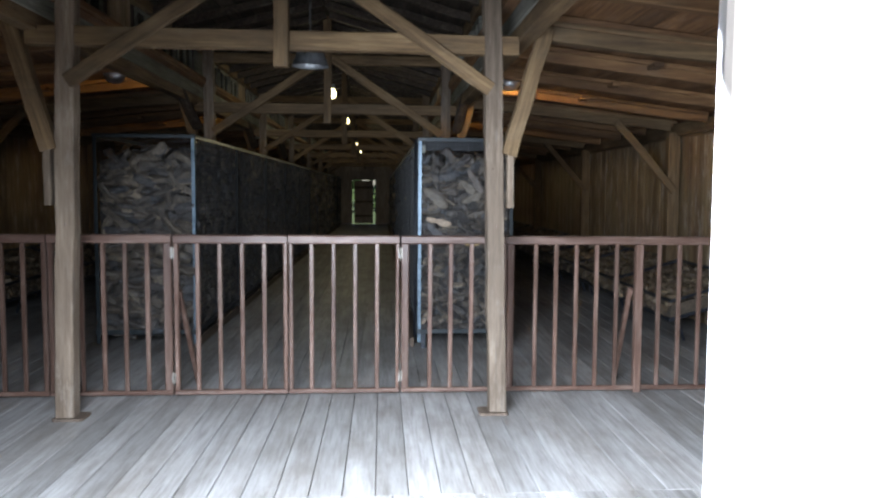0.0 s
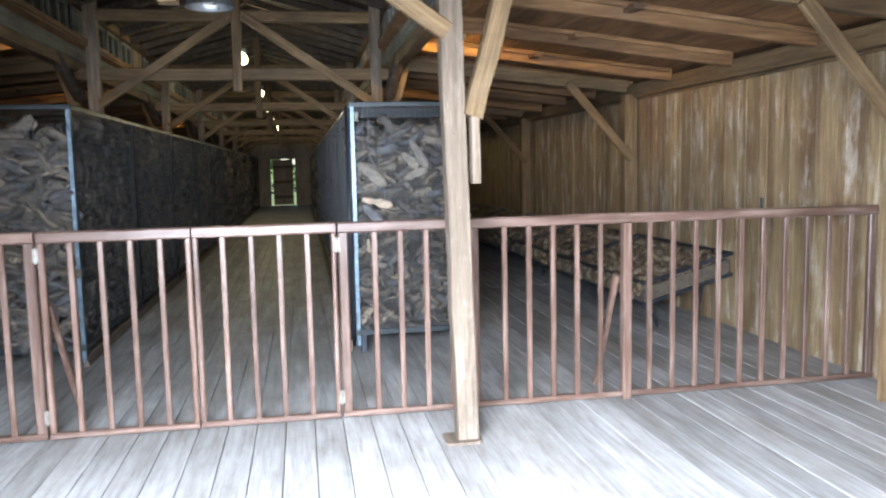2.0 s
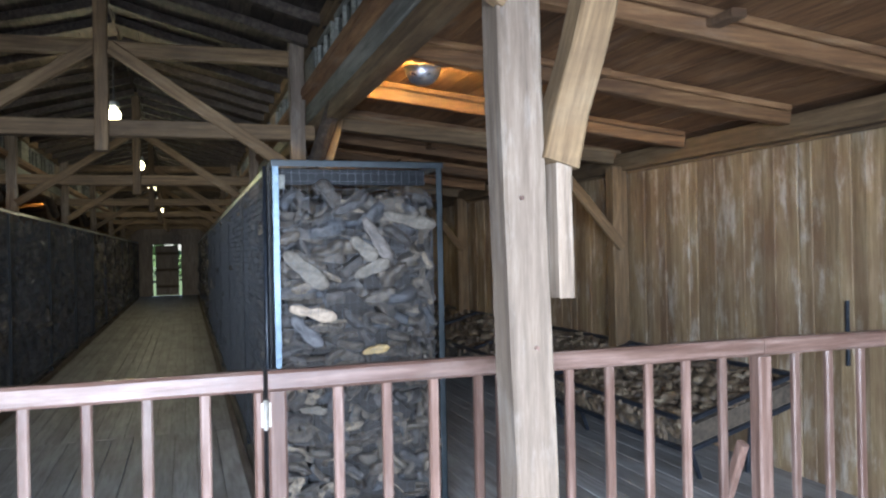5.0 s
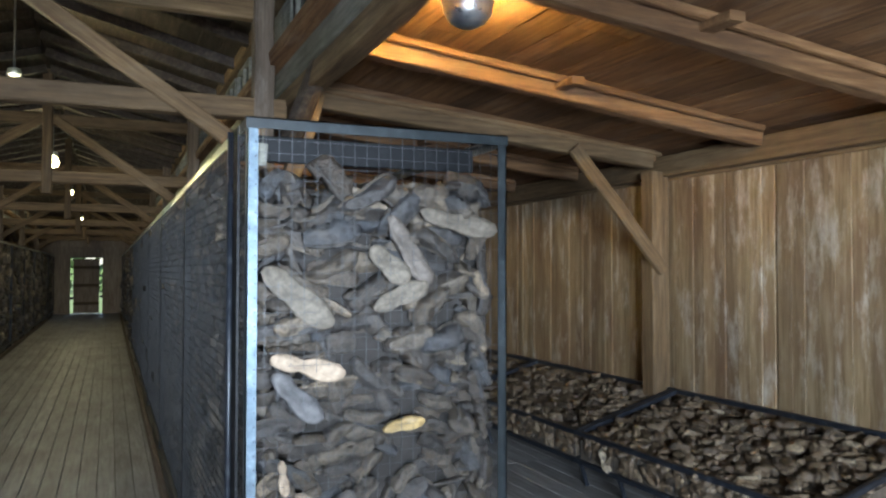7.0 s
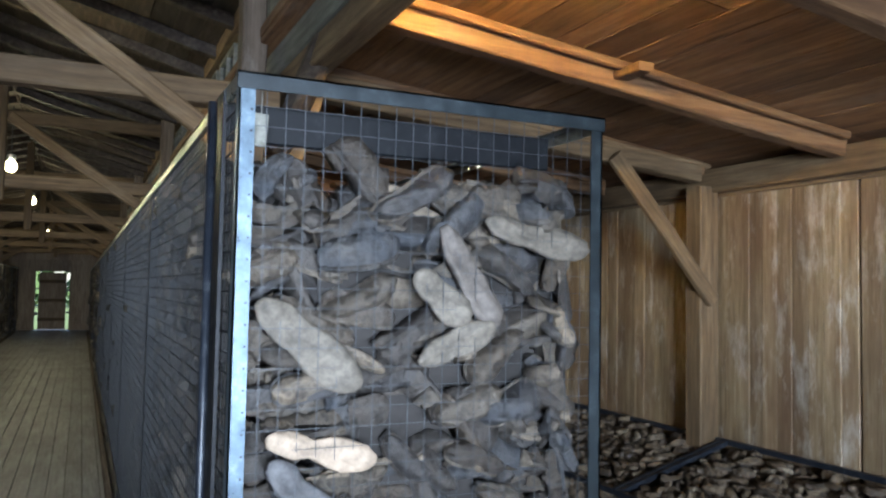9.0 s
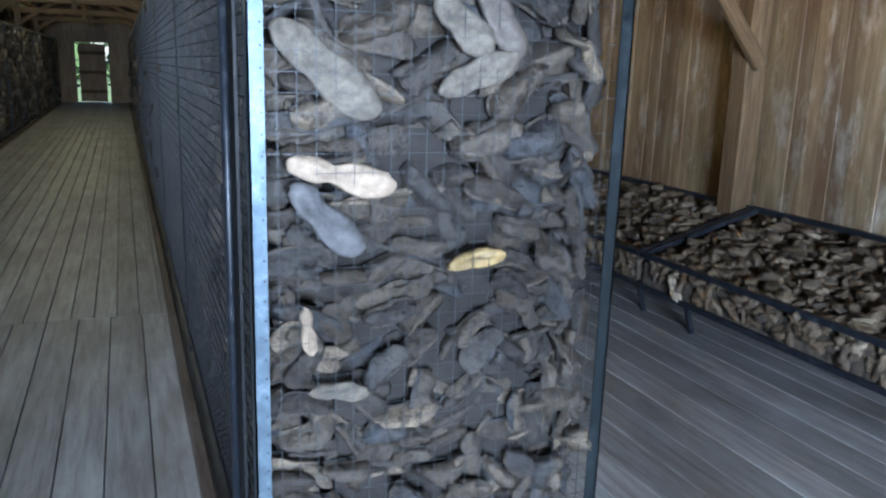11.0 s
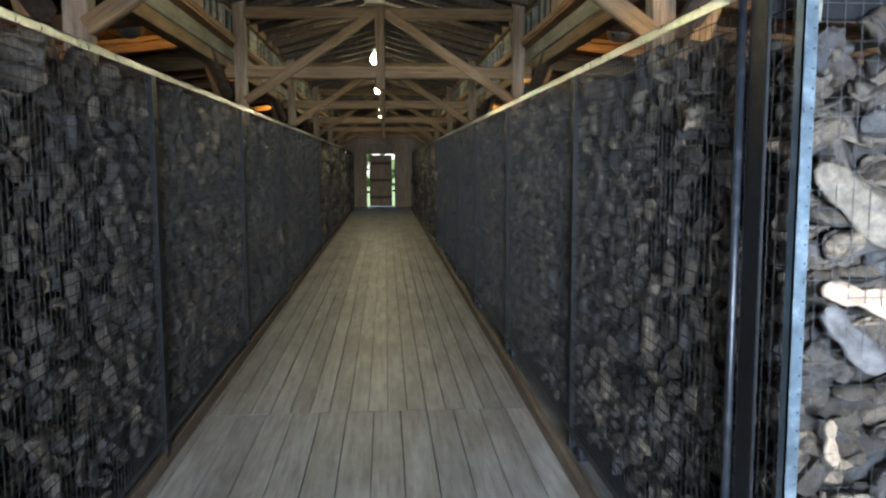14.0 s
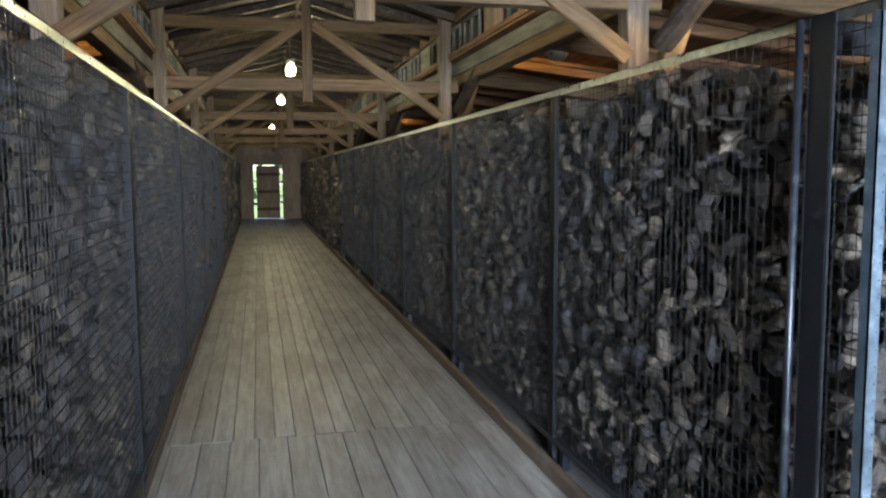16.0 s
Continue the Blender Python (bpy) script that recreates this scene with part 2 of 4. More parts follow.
class Shape:
    """Gathers vertices and faces for one mesh."""
    def __init__(self):
        self.v, self.f = [], []

    def add(self, verts, faces):
        k = len(self.v)
        self.v += [tuple(p) for p in verts]
        self.f += [tuple(i + k for i in fc) for fc in faces]
        return self

    def box(self, x0, x1, y0, y1, z0, z1):
        return self.add([(x, y, z) for z in (z0, z1) for x, y in ((x0, y0), (x1, y0), (x1, y1), (x0, y1))],
                        [(3, 2, 1, 0), (4, 5, 6, 7), (0, 1, 5, 4), (1, 2, 6, 5), (2, 3, 7, 6), (3, 0, 4, 7)])

    def bar(self, p0, p1, w, h, side=(0, 0, 1), cham=0.008, rings=2, wob=0.0, taper=1.0):
        """A timber from p0 to p1 with chamfered edges; h runs towards side, w across it."""
        p0, p1 = Vector(p0), Vector(p1)
        d = (p1 - p0).normalized()
        up = Vector(side) - d * Vector(side).dot(d)
        up.normalize()
        ac = d.cross(up)
        a, c = w / 2, h / 2
        prof = [(-a + cham, -c), (a - cham, -c), (a, -c + cham), (a, c - cham), (a - cham, c), (-a + cham, c), (-a, c - cham), (-a, -c + cham)]
        vs, fs = [], []
        for r in range(rings):
            q = p0.lerp(p1, r / (rings - 1))
            k = 1 + (taper - 1) * r / (rings - 1)
            o = ac * rng.uniform(-wob, wob) + up * rng.uniform(-wob, wob)
            for u, t in prof:
                vs.append(q + o + ac * (u * k + rng.uniform(-wob, wob) * 0.4) + up * (t * k + rng.uniform(-wob, wob) * 0.4))
        for r in range(rings - 1):
            for i in range(8):
                j = (i + 1) % 8
                fs.append((r * 8 + i, r * 8 + j, r * 8 + 8 + j, r * 8 + 8 + i))
        fs.append(tuple(range(7, -1, -1)))
        fs.append(tuple(range((rings - 1) * 8, rings * 8)))
        return self.add(vs, fs)

    def tube(self, p0, p1, r, n=6, r1=None):
        p0, p1 = Vector(p0), Vector(p1)
        d = (p1 - p0).normalized()
        a = d.orthogonal().normalized()
        b = d.cross(a)
        r1 = r if r1 is None else r1
        vs = [q + (a * math.cos(2 * math.pi * i / n) + b * math.sin(2 * math.pi * i / n)) * k for q, k in ((p0, r), (p1, r1)) for i in range(n)]
        fs = [(i, (i + 1) % n, n + (i + 1) % n, n + i) for i in range(n)] + [tuple(range(n - 1, -1, -1)), tuple(range(n, 2 * n))]
        return self.add(vs, fs)

    def lathe(self, cx, cy, prof, n=24):
        vs = [(cx + r * math.cos(2 * math.pi * i / n), cy + r * math.sin(2 * math.pi * i / n), z) for r, z in prof for i in range(n)]
        fs = [(k * n + i, k * n + (i + 1) % n, (k + 1) * n + (i + 1) % n, (k + 1) * n + i) for k in range(len(prof) - 1) for i in range(n)]
        return self.add(vs, fs)

    def mesh(self, name, mat, smooth=False):
        return mesh_of(name, self.v, self.f, mat, smooth)


def part(name, shape, mat, parent=None, label="", smooth=False):
    ob = new(name, shape.mesh(name, mat, smooth))
    if parent is not None:
        ob.parent = parent
    return tagged(ob, label)


def slant(name, p0, p1, w, h, mat, parent, side=(0, 0, 1), rings=6, wob=0.004, label=""):
    """A slanting timber as its own mesh along local x, so that the grain follows it."""
    p0, p1 = Vector(p0), Vector(p1)
    d = (p1 - p0).normalized()
    up = (Vector(side) - d * Vector(side).dot(d)).normalized()
    ac = up.cross(d)
    ob = part(name, Shape().bar((0, 0, 0), ((p1 - p0).length, 0, 0), w, h, rings=rings, wob=wob), mat, parent, label)
    ob.matrix_local = Matrix(((d.x, ac.x, up.x, p0.x), (d.y, ac.y, up.y, p0.y), (d.z, ac.z, up.z, p0.z), (0, 0, 0, 1)))
    return ob


def thing(name, label, category, group="", kind="", at=(0, 0, 0)):
    ob = new(name)
    ob.location = at
    ob.empty_display_size = 0.1
    return tagged(ob, label, category, group, kind)


# ---------- ground and shell ----------
tagged(part("ground", Shape().box(-400, 400, -400, 400, -0.6, -0.15), GROUND), "pale gravel ground round the barrack", "ground", kind="structure")

floor = tagged(part("floor", Shape().box(WALL_W - 0.1, WALL_E + 0.1, Y0 - 0.12, Y1 + 0.1, -0.14, -0.024), PLINTH), "grey worn plank floor of a barrack", "floor", kind="structure")

wall_east = tagged(part("wall_east", Shape().box(WALL_E + 0.05, WALL_E + 0.13, Y0, Y1, -0.15, 2.72), WALL_REST), "brown weathered plank wall of vertical boards", "wall", kind="structure")
wall_west = tagged(part("wall_west", Shape().box(WALL_W - 0.12, WALL_W - 0.02, Y0, Y1, -0.15, 2.72), WALL_REST), "brown weathered plank wall of vertical boards", "wall", kind="structure")


def gable(name, y0, y1, gaps, label):
    """An end wall with openings: (x0, x1, top) from the floor."""
    s = Shape()
    x = WALL_W - 0.12
    for a, b, top in gaps:
        s.box(x, a, y0, y1, -0.15, 2.6)
        s.box(a, b, y0, y1, top, 2.6)
        x = b
    s.box(x, WALL_E + 0.12, y0, y1, -0.15, 2.6)
    s.box(WALL_W - 0.12, WALL_E + 0.12, y0, y1, 2.6, 3.2)
    s.box(MID - 1.9, MID + 1.9, y0, y1, 3.2, 4.3)
    return tagged(part(name, s, OUTER if "south" in name else WALL_REST), label, "wall", kind="structure")


gable("wall_south", Y0 - 0.04, Y0, [(-2.0, 0.42, 2.45)], "pale sunlit end wall with a wide doorway")
gable("wall_north", Y1, Y1 + 0.12, [(-1.545, -0.405, 2.17)], "dark plank end wall with a doorway")

# far door, ajar on both sides so that daylight shows round it
far_door = thing("door_1", "closed plank door with daylight round its edges", "door", kind="structure")
part("door_leaf", Shape().box(-1.435, -0.515, Y1 + 0.03, Y1 + 0.07, 0.03, 2.13), WALL_REST, far_door)
s = Shape()
for z in (0.4, 1.1, 1.8):
    s.bar((-1.44, Y1 + 0.018, z), (-0.51, Y1 + 0.018, z), 0.024, 0.12)
part("ledge", s, TIMBER["x"], far_door)
s = Shape().box(-1.545, -1.445, Y1 + 0.05, Y1 + 0.07, 0.55, 0.66).box(-0.50, -0.40, Y1 + 0.05, Y1 + 0.07, 0.62, 0.70).box(-1.545, -1.445, Y1 + 0.05, Y1 + 0.07, 1.5, 1.56).box(-0.5, -0.4, Y1 + 0.05, Y1 + 0.07, 1.44, 1.52)
part("strap", s, DARK_STEEL, far_door)

# south doorway's frame
frame_s = thing("door_2", "open doorway with a pale wooden frame", "doorway", kind="structure")
part("jamb", Shape().bar((0.455, Y0 - 0.055, -0.02), (0.455, Y0 - 0.055, 2.49), 0.10, 0.03, side=(0, 1, 0)), OUTER, frame_s)
part("jamb", Shape().bar((-2.035, Y0 - 0.055, -0.02), (-2.035, Y0 - 0.055, 2.49), 0.10, 0.03, side=(0, 1, 0)), OUTER, frame_s)
part("lintel", Shape().bar((-1.98, Y0 - 0.056, 2.485), (0.40, Y0 - 0.056, 2.485), 0.03, 0.10), OUTER, frame_s)
part("strike_plate", Shape().bar((0.401, Y0 - 0.06, 0.9), (0.401, Y0 - 0.06, 1.19), 0.012, 0.03, side=(0, 1, 0), cham=0.003), OUTER, frame_s)


def aisle_z(u):
    """Underside of the aisle ceiling, u metres out from the middle."""
    return 3.03 - 0.114 * (u - 1.86)


def aisle_ceiling(name, sgn):
    s = Shape()
    u, k = 1.60, 0
    while u < 4.98:
        w = rng.uniform(0.15, 0.21)
        y = Y0 + 0.01
        while y < Y1:
            ye = min(Y1, y + rng.uniform(3.2, 5.2))
            g = rng.uniform(0.003, 0.008)
            dz = rng.uniform(0, 0.006)
            xs = sorted((MID + sgn * (u + g), MID + sgn * (u + w)))
            za, zb = (aisle_z(abs(x - MID)) + dz for x in xs)
            s.add([(xs[0], y, za), (xs[1], y, zb), (xs[1], ye, zb), (xs[0], ye, za), (xs[0], y, za + 0.022), (xs[1], y, zb + 0.022), (xs[1], ye, zb + 0.022), (xs[0], ye, za + 0.022)],
                  [(3, 2, 1, 0), (4, 5, 6, 7), (0, 1, 5, 4), (1, 2, 6, 5), (2, 3, 7, 6), (3, 0, 4, 7)])
            y = ye + 0.004
        u += w
    xs = sorted((MID + sgn * 1.6, MID + sgn * 5.2))
    za, zb = (aisle_z(abs(x - MID)) + 0.034 for x in xs)
    s.add([(xs[0], Y0, za), (xs[1], Y0, zb), (xs[1], Y1, zb), (xs[0], Y1, za), (xs[0], Y0, za + 0.05), (xs[1], Y0, zb + 0.05), (xs[1], Y1, zb + 0.05), (xs[0], Y1, za + 0.05)],
          [(3, 2, 1, 0), (4, 5, 6, 7), (0, 1, 5, 4), (1, 2, 6, 5), (2, 3, 7, 6), (3, 0, 4, 7)])
    return tagged(part(name, s, CEILING), "sloping brown board ceiling over the aisle", "ceiling", kind="structure")


aisle_ceiling("ceiling_east", 1)
aisle_ceiling("ceiling_west", -1)


def nave_z(u):
    return RIDGE - (RIDGE - EAVE) * u / 1.75


def nave_roof():
    s = Shape()
    for sgn in (-1, 1):
        u = 0.0
        while u < 1.95:
            w = rng.uniform(0.13, 0.2)
            g, dz = rng.uniform(0.004, 0.014), rng.uniform(0, 0.012)
            xs = sorted((MID + sgn * (u + g), MID + sgn * (u + w)))
            za, zb = (nave_z(abs(x - MID)) + dz for x in xs)
            y = Y0
            while y < Y1:
                ye = min(Y1, y + rng.uniform(3, 5))
                s.add([(xs[0], y, za), (xs[1], y, zb), (xs[1], ye, zb), (xs[0], ye, za), (xs[0], y, za + 0.02), (xs[1], y, zb + 0.02), (xs[1], ye, zb + 0.02), (xs[0], ye, za + 0.02)],
                      [(3, 2, 1, 0), (4, 5, 6, 7), (0, 1, 5, 4), (1, 2, 6, 5), (2, 3, 7, 6), (3, 0, 4, 7)])
                y = ye + 0.005
            u += w
        xs = sorted((MID, MID + sgn * 1.97))
        za, zb = (nave_z(abs(x - MID)) + 0.045 for x in xs)
        s.add([(xs[0], Y0, za), (xs[1], Y0, zb), (xs[1], Y1, zb), (xs[0], Y1, za), (xs[0], Y0, za + 0.05), (xs[1], Y0, zb + 0.05), (xs[1], Y1, zb + 0.05), (xs[0], Y1, za + 0.05)],
              [(3, 2, 1, 0), (4, 5, 6, 7), (0, 1, 5, 4), (1, 2, 6, 5), (2, 3, 7, 6), (3, 0, 4, 7)])
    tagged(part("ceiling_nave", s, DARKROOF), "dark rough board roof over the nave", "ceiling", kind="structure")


nave_roof()

# clerestory: plank sill, boards and blackened windows on both sides of the nave
for sgn, nm in ((1, "east"), (-1, "west")):
    x = MID + sgn * 1.72
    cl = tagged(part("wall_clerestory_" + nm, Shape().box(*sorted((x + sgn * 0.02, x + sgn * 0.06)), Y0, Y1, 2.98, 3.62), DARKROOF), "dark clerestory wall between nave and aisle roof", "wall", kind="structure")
    part("sill_plank", Shape().bar((x, Y0, 3.0), (x, Y1, 3.0), 0.05, 0.17, rings=20, wob=0.004), PALE, cl, "whitewashed weathered sill plank")
    part("plate", Shape().bar((x - sgn * 0.02, Y0, 3.55), (x - sgn * 0.02, Y1, 3.55), 0.10, 0.12, rings=20, wob=0.004), TIMBER["y"], cl)
    part("purlin", Shape().bar((x + sgn * 0.06, Y0, 2.86), (x + sgn * 0.06, Y1, 2.86), 0.13, 0.12, rings=24, wob=0.006), TIMBER["y"], cl)
    y = Y0 + 0.5
    k = 0
    while y < Y1 - 1:
        if k % 4 != 3:
            pane = part("window_pane", Shape().box(*sorted((x, x + sgn * 0.012)), y, y + 0.62, 3.13, 3.44), PANE, cl)
            s = Shape()
            for yy in (y, y + 0.31, y + 0.62):
                s.bar((x - sgn * 0.012, yy, 3.10), (x - sgn * 0.012, yy, 3.47), 0.03, 0.03, side=(1, 0, 0), cham=0.004)
            for zz in (3.11, 3.46):
                s.bar((x - sgn * 0.013, y, zz), (x - sgn * 0.013, y + 0.62, zz), 0.03, 0.03, cham=0.004)
            part("window_frame", s, PALE, cl)
        else:
            s = Shape()
            for i in range(4):
                s.bar((x - sgn * 0.01, y + 0.08 + i * 0.15, 3.09), (x - sgn * 0.01, y + 0.08 + i * 0.15, 3.48), 0.13, 0.022, side=(1, 0, 0), cham=0.004)
            part("board", s, PALE if k % 8 == 3 else WALL_REST, cl)
        y += 0.797
        k += 1
    # wall plate and its seat over the boards
    wx = WALL_E if sgn > 0 else WALL_W
    tagged(part("trim_plate_" + nm, Shape().bar((wx - sgn * 0.03, Y0, 2.565), (wx - sgn * 0.03, Y1, 2.565), 0.15, 0.17, rings=24, wob=0.004).bar((wx - sgn * 0.01, Y0, 2.465), (wx - sgn * 0.01, Y1, 2.465), 0.04, 0.03, rings=12, wob=0.003), TIMBER["y"]), "dark timber wall plate above the boards", "beam", kind="structure")


# ---------- timber frame ----------
def roof_truss(lean=0.0, log=True, inset=0.0):
    """One frame across the barrack, standing at y = 0: nave posts, ties, king post and aisle struts."""
    t = thing("roof_truss", "old brown timber frame with posts, tie beam and braces", "roof truss", "roof trusses")
    part("tie_beam", Shape().bar((MID - 1.80, 0.0, 2.77), (MID + 1.72, 0.0, 2.77), 0.12, 0.135, rings=9, wob=0.004), TIMBER["x"], t)
    part("collar", Shape().bar((MID - 1.56, 0.02, 3.43), (MID + 1.56, 0.02, 3.43), 0.09, 0.125, rings=7, wob=0.004), TIMBER["x"], t)
    part("king_post", Shape().bar((MID - 0.01, -0.07, 2.575), (MID - 0.01, -0.07, 3.98), 0.105, 0.10, side=(0, 1, 0), rings=6, wob=0.003), TIMBER["z"], t)
    for sgn in (-1, 1):
        x = MID + sgn * POST_X
        part("nave_post", Shape().bar((x + sgn * (0.012 + lean * 0.3), 0.0, 0.0), (x + sgn * (0.012 - lean), 0.0, 3.6), 0.132, 0.135, side=(0, 1, 0), rings=14, wob=0.005), GREY_TIMBER, t, "grey weathered square post")
        slant("brace", (MID + sgn * 0.06, -0.075, 3.42), (x - sgn * 0.05, -0.055, 2.445), 0.06, 0.105, TIMBER["x"], t, rings=6, wob=0.004)
        part("splice_plank", Shape().bar((x + sgn * 0.105, -0.02, 1.57), (x + sgn * 0.105, -0.02, 2.0), 0.05, 0.11, side=(0, 1, 0), rings=4, wob=0.003), GREY_TIMBER, t)
        slant("aisle_brace", (x + sgn * 0.09, -0.03, 1.96), (x + sgn * 0.36, -0.03, 2.90), 0.115, 0.11, TIMBER["x"], t, side=(0, 1, 0), rings=7, wob=0.006)
        if log:
            part("long_brace", Shape().tube((x + sgn * 0.16, -0.08, 2.52), (x + sgn * 0.22, -0.95, 3.0), 0.07, 10, 0.065), DARKROOF, t, "dark round log brace")
        part("aisle_strut", Shape().bar((x + sgn * 0.22, 0.02, 2.885), (MID + sgn * 4.72, 0.02, 2.605), 0.11, 0.11, rings=7, wob=0.005), TIMBER["x"], t)
        part("strut_batten", Shape().tube((x + sgn * 0.3, -0.02, 2.955), (MID + sgn * 4.80, -0.02, 2.665), 0.022, 7), TIMBER["x"], t)
        part("rafter_above", Shape().bar((MID + sgn * 1.85, 0.02, aisle_z(1.85) - 0.05), (MID + sgn * 4.75, 0.02, aisle_z(4.75) - 0.05), 0.10, 0.095, rings=5, wob=0.003), RAFTER, t)
        xp = MID + sgn * 4.775
        wx = xp - sgn * inset
        part("wall_post", Shape().bar((wx, 0.02, 0.0), (wx, 0.02, 2.52), 0.165, 0.155, side=(0, 1, 0), rings=8, wob=0.003), TIMBER["z"], t)
        slant("wall_brace", (MID + sgn * (3.93 - inset), -0.085, 2.66), (xp - sgn * (0.005 + inset), -0.095, 1.71), 0.05, 0.105, TIMBER["x"], t, rings=5, wob=0.003)
        for dx, z in ((-0.03, 1.86), (0.01, 1.43)):
            part("peg", Shape().tube((x + dx, -0.06, z), (x + dx, -0.072, z), 0.007, 8), RAILING, t)
        part("footing", Shape().bar((x, -0.01, 0.0), (x, -0.01, 0.018), 0.22, 0.2, side=(0, 1, 0), cham=0.02), PLINTH, t)
    return t


first_truss = roof_truss(0.07, False, 0.17)
first_truss.location = (0, TRUSS[0], 0)
truss = roof_truss()
truss.location = (0, TRUSS[1], 0)
for y in TRUSS[2:]:
    copy_thing(truss, pose(0, y, 0))
copy_thing(first_truss, pose(0, Y0 + 0.18, 0))


def aisle_rafter(sgn):
    """A rafter under the aisle ceiling with its batten and cleat, at y = 0."""
    t = thing("rafter", "brown sawn rafter carrying the aisle ceiling", "rafter", "aisle rafters")
    a, b = 1.80, 4.77
    part("rafter_beam", Shape().bar((MID + sgn * a, 0.05, aisle_z(a) - 0.065), (MID + sgn * b, 0.05, aisle_z(b) - 0.065), 0.10, 0.125, rings=7, wob=0.004), RAFTER, t)
    part("batten", Shape().bar((MID + sgn * (a + 0.2), -0.045, aisle_z(a + 0.2) - 0.024), (MID + sgn * (b - 0.05), -0.045, aisle_z(b - 0.05) - 0.024), 0.045, 0.045, rings=7, wob=0.003), RAFTER, t)
    part("cleat", Shape().bar((MID + sgn * 3.16, -0.19, aisle_z(3.16) - 0.055), (MID + sgn * 3.16, 0.02, aisle_z(3.16) - 0.055), 0.09, 0.045), RAFTER, t)
    return t


for sgn in (-1, 1):
    first = aisle_rafter(sgn)
    first.location = (0, BAY - 3.54, 0)
    for k in range(-1, 7):
        for d in (1.24, 2.50, 3.76):
            y = (BAY + 4.82 * k) + d
            if y > Y0 + 0.6 and abs(y - first.location.y) > 0.5:
                copy_thing(first, pose(0, y, 0))

# nave rafters
nr = thing("nave_rafter", "dark rough rafter pair under the nave roof", "rafter", "nave rafters")
for sgn in (-1, 1):
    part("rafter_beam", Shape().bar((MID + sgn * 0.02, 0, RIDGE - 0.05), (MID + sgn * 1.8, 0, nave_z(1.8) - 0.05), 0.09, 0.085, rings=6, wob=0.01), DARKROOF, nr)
nr.location = (0, Y0 + 0.5, 0)
y = Y0 + 1.18
while y < Y1 - 0.3:
    copy_thing(nr, pose(0, y + rng.uniform(-0.06, 0.06), 0))
    y += 0.68

# ---------- railing ----------
RAIL_T = 1.325


def rail_bars(parent, x0, x1, n):
    shape = None
    for i in range(n):
        x = x0 + (x1 - x0) * (i + 1) / (n + 1)
        if shape is None:
            shape = Shape().bar((0, 0, 0.045), (0, 0, RAIL_T - 0.055), 0.036, 0.030, side=(0, 1, 0), cham=0.006).mesh("bar", RAILING)
        ob = new("bar", shape)
        ob.parent = parent
        ob.location = (x, 0, 0)


def panel(name, x0, x1, n, label, group, ends=(0.045, 0.045), bars=None):
    """A framed run of upright bars in the railing."""
    t = thing(name, label, "railing", group, at=(0.02, FENCE_Y, 0))
    part("top_rail", Shape().bar((x0, 0, RAIL_T - 0.035), (x1, 0, RAIL_T - 0.035), 0.058, 0.07, cham=0.01, rings=6, wob=0.0015), RAILING_X, t)
    part("bottom_rail", Shape().bar((x0, 0, 0.035), (x1, 0, 0.035), 0.045, 0.04, rings=6, wob=0.0015), RAILING_X, t)
    for e, x in ((ends[0], x0 + ends[0] / 2), (ends[1], x1 - ends[1] / 2)):
        part("stile", Shape().bar((x, 0, 0.056), (x, 0, RAIL_T - 0.071), e, 0.045, side=(0, 1, 0)), RAILING, t)
    rail_bars(t, *(bars or (x0 + ends[0] / 2, x1 - ends[1] / 2)), n)
    return t


gate_l = panel("gate", -1.79, -0.883, 4, "closed dark brown varnished wooden gate leaf in the railing", "gate leaves", (0.04, 0.035), (-1.78, -0.893))
gate_r = panel("gate", -0.873, 0.028, 4, "closed dark brown varnished wooden gate leaf in the railing", "gate leaves", (0.035, 0.03), (-0.868, 0.022))
for g, x, z in ((gate_r, 0.036, 1.18), (gate_r, 0.036, 0.16), (gate_l, -1.797, 1.18), (gate_l, -1.797, 0.16)):
    part("hinge", Shape().tube((x, -0.03, z - 0.05), (x, -0.03, z + 0.05), 0.009, 8).box(x - 0.016, x + 0.016, -0.029, -0.024, z - 0.04, z + 0.04), HINGE, g, "dull metal butt hinge")
panel("railing", 0.044, 0.92, 4, "dark brown varnished wooden railing with upright bars", "railing panels", (0.062, 0.05), (0.11, 0.97))
panel("railing", 0.925, 2.048, 5, "dark brown varnished wooden railing with upright bars", "railing panels", (0.06, 0.01), (0.994, 2.032))
panel("railing", 2.05, 4.02, 10, "dark brown varnished wooden railing with upright bars", "railing panels", (0.01, 0.06), (2.05, 3.986))
panel("railing", -2.77, -1.805, 5, "dark brown varnished wooden railing with upright bars", "railing panels", (0.04, 0.065), (-2.862, -1.828))
panel("railing", -5.62, -2.78, 16, "dark brown varnished wooden railing with upright bars", "railing panels", (0.06, 0.04))
for x in (2.05, -3.65):
    st = thing("railing_stanchion", "dark brown railing post with a raking strut", "post", "railing posts", at=(0.02, FENCE_Y, 0))
    part("stanchion", Shape().bar((x, 0.0, 0.0), (x, 0.0, RAIL_T - 0.072), 0.066, 0.07, side=(0, 1, 0)), RAILING, st)
    part("strut", Shape().bar((x - 0.05, 0.055, 0.88), (x - 0.075, 0.40, 0.0), 0.05, 0.04, side=(1, 0, 0)), RAILING, st)
st = thing("railing_stanchion", "raking brown strut behind the gate post", "post", "railing posts", at=(0.02, FENCE_Y, 0))
part("strut", Shape().bar((-1.765, 0.05, 0.86), (-1.70, 0.42, 0.0), 0.05, 0.04, side=(1, 0, 0)), RAILING, st)

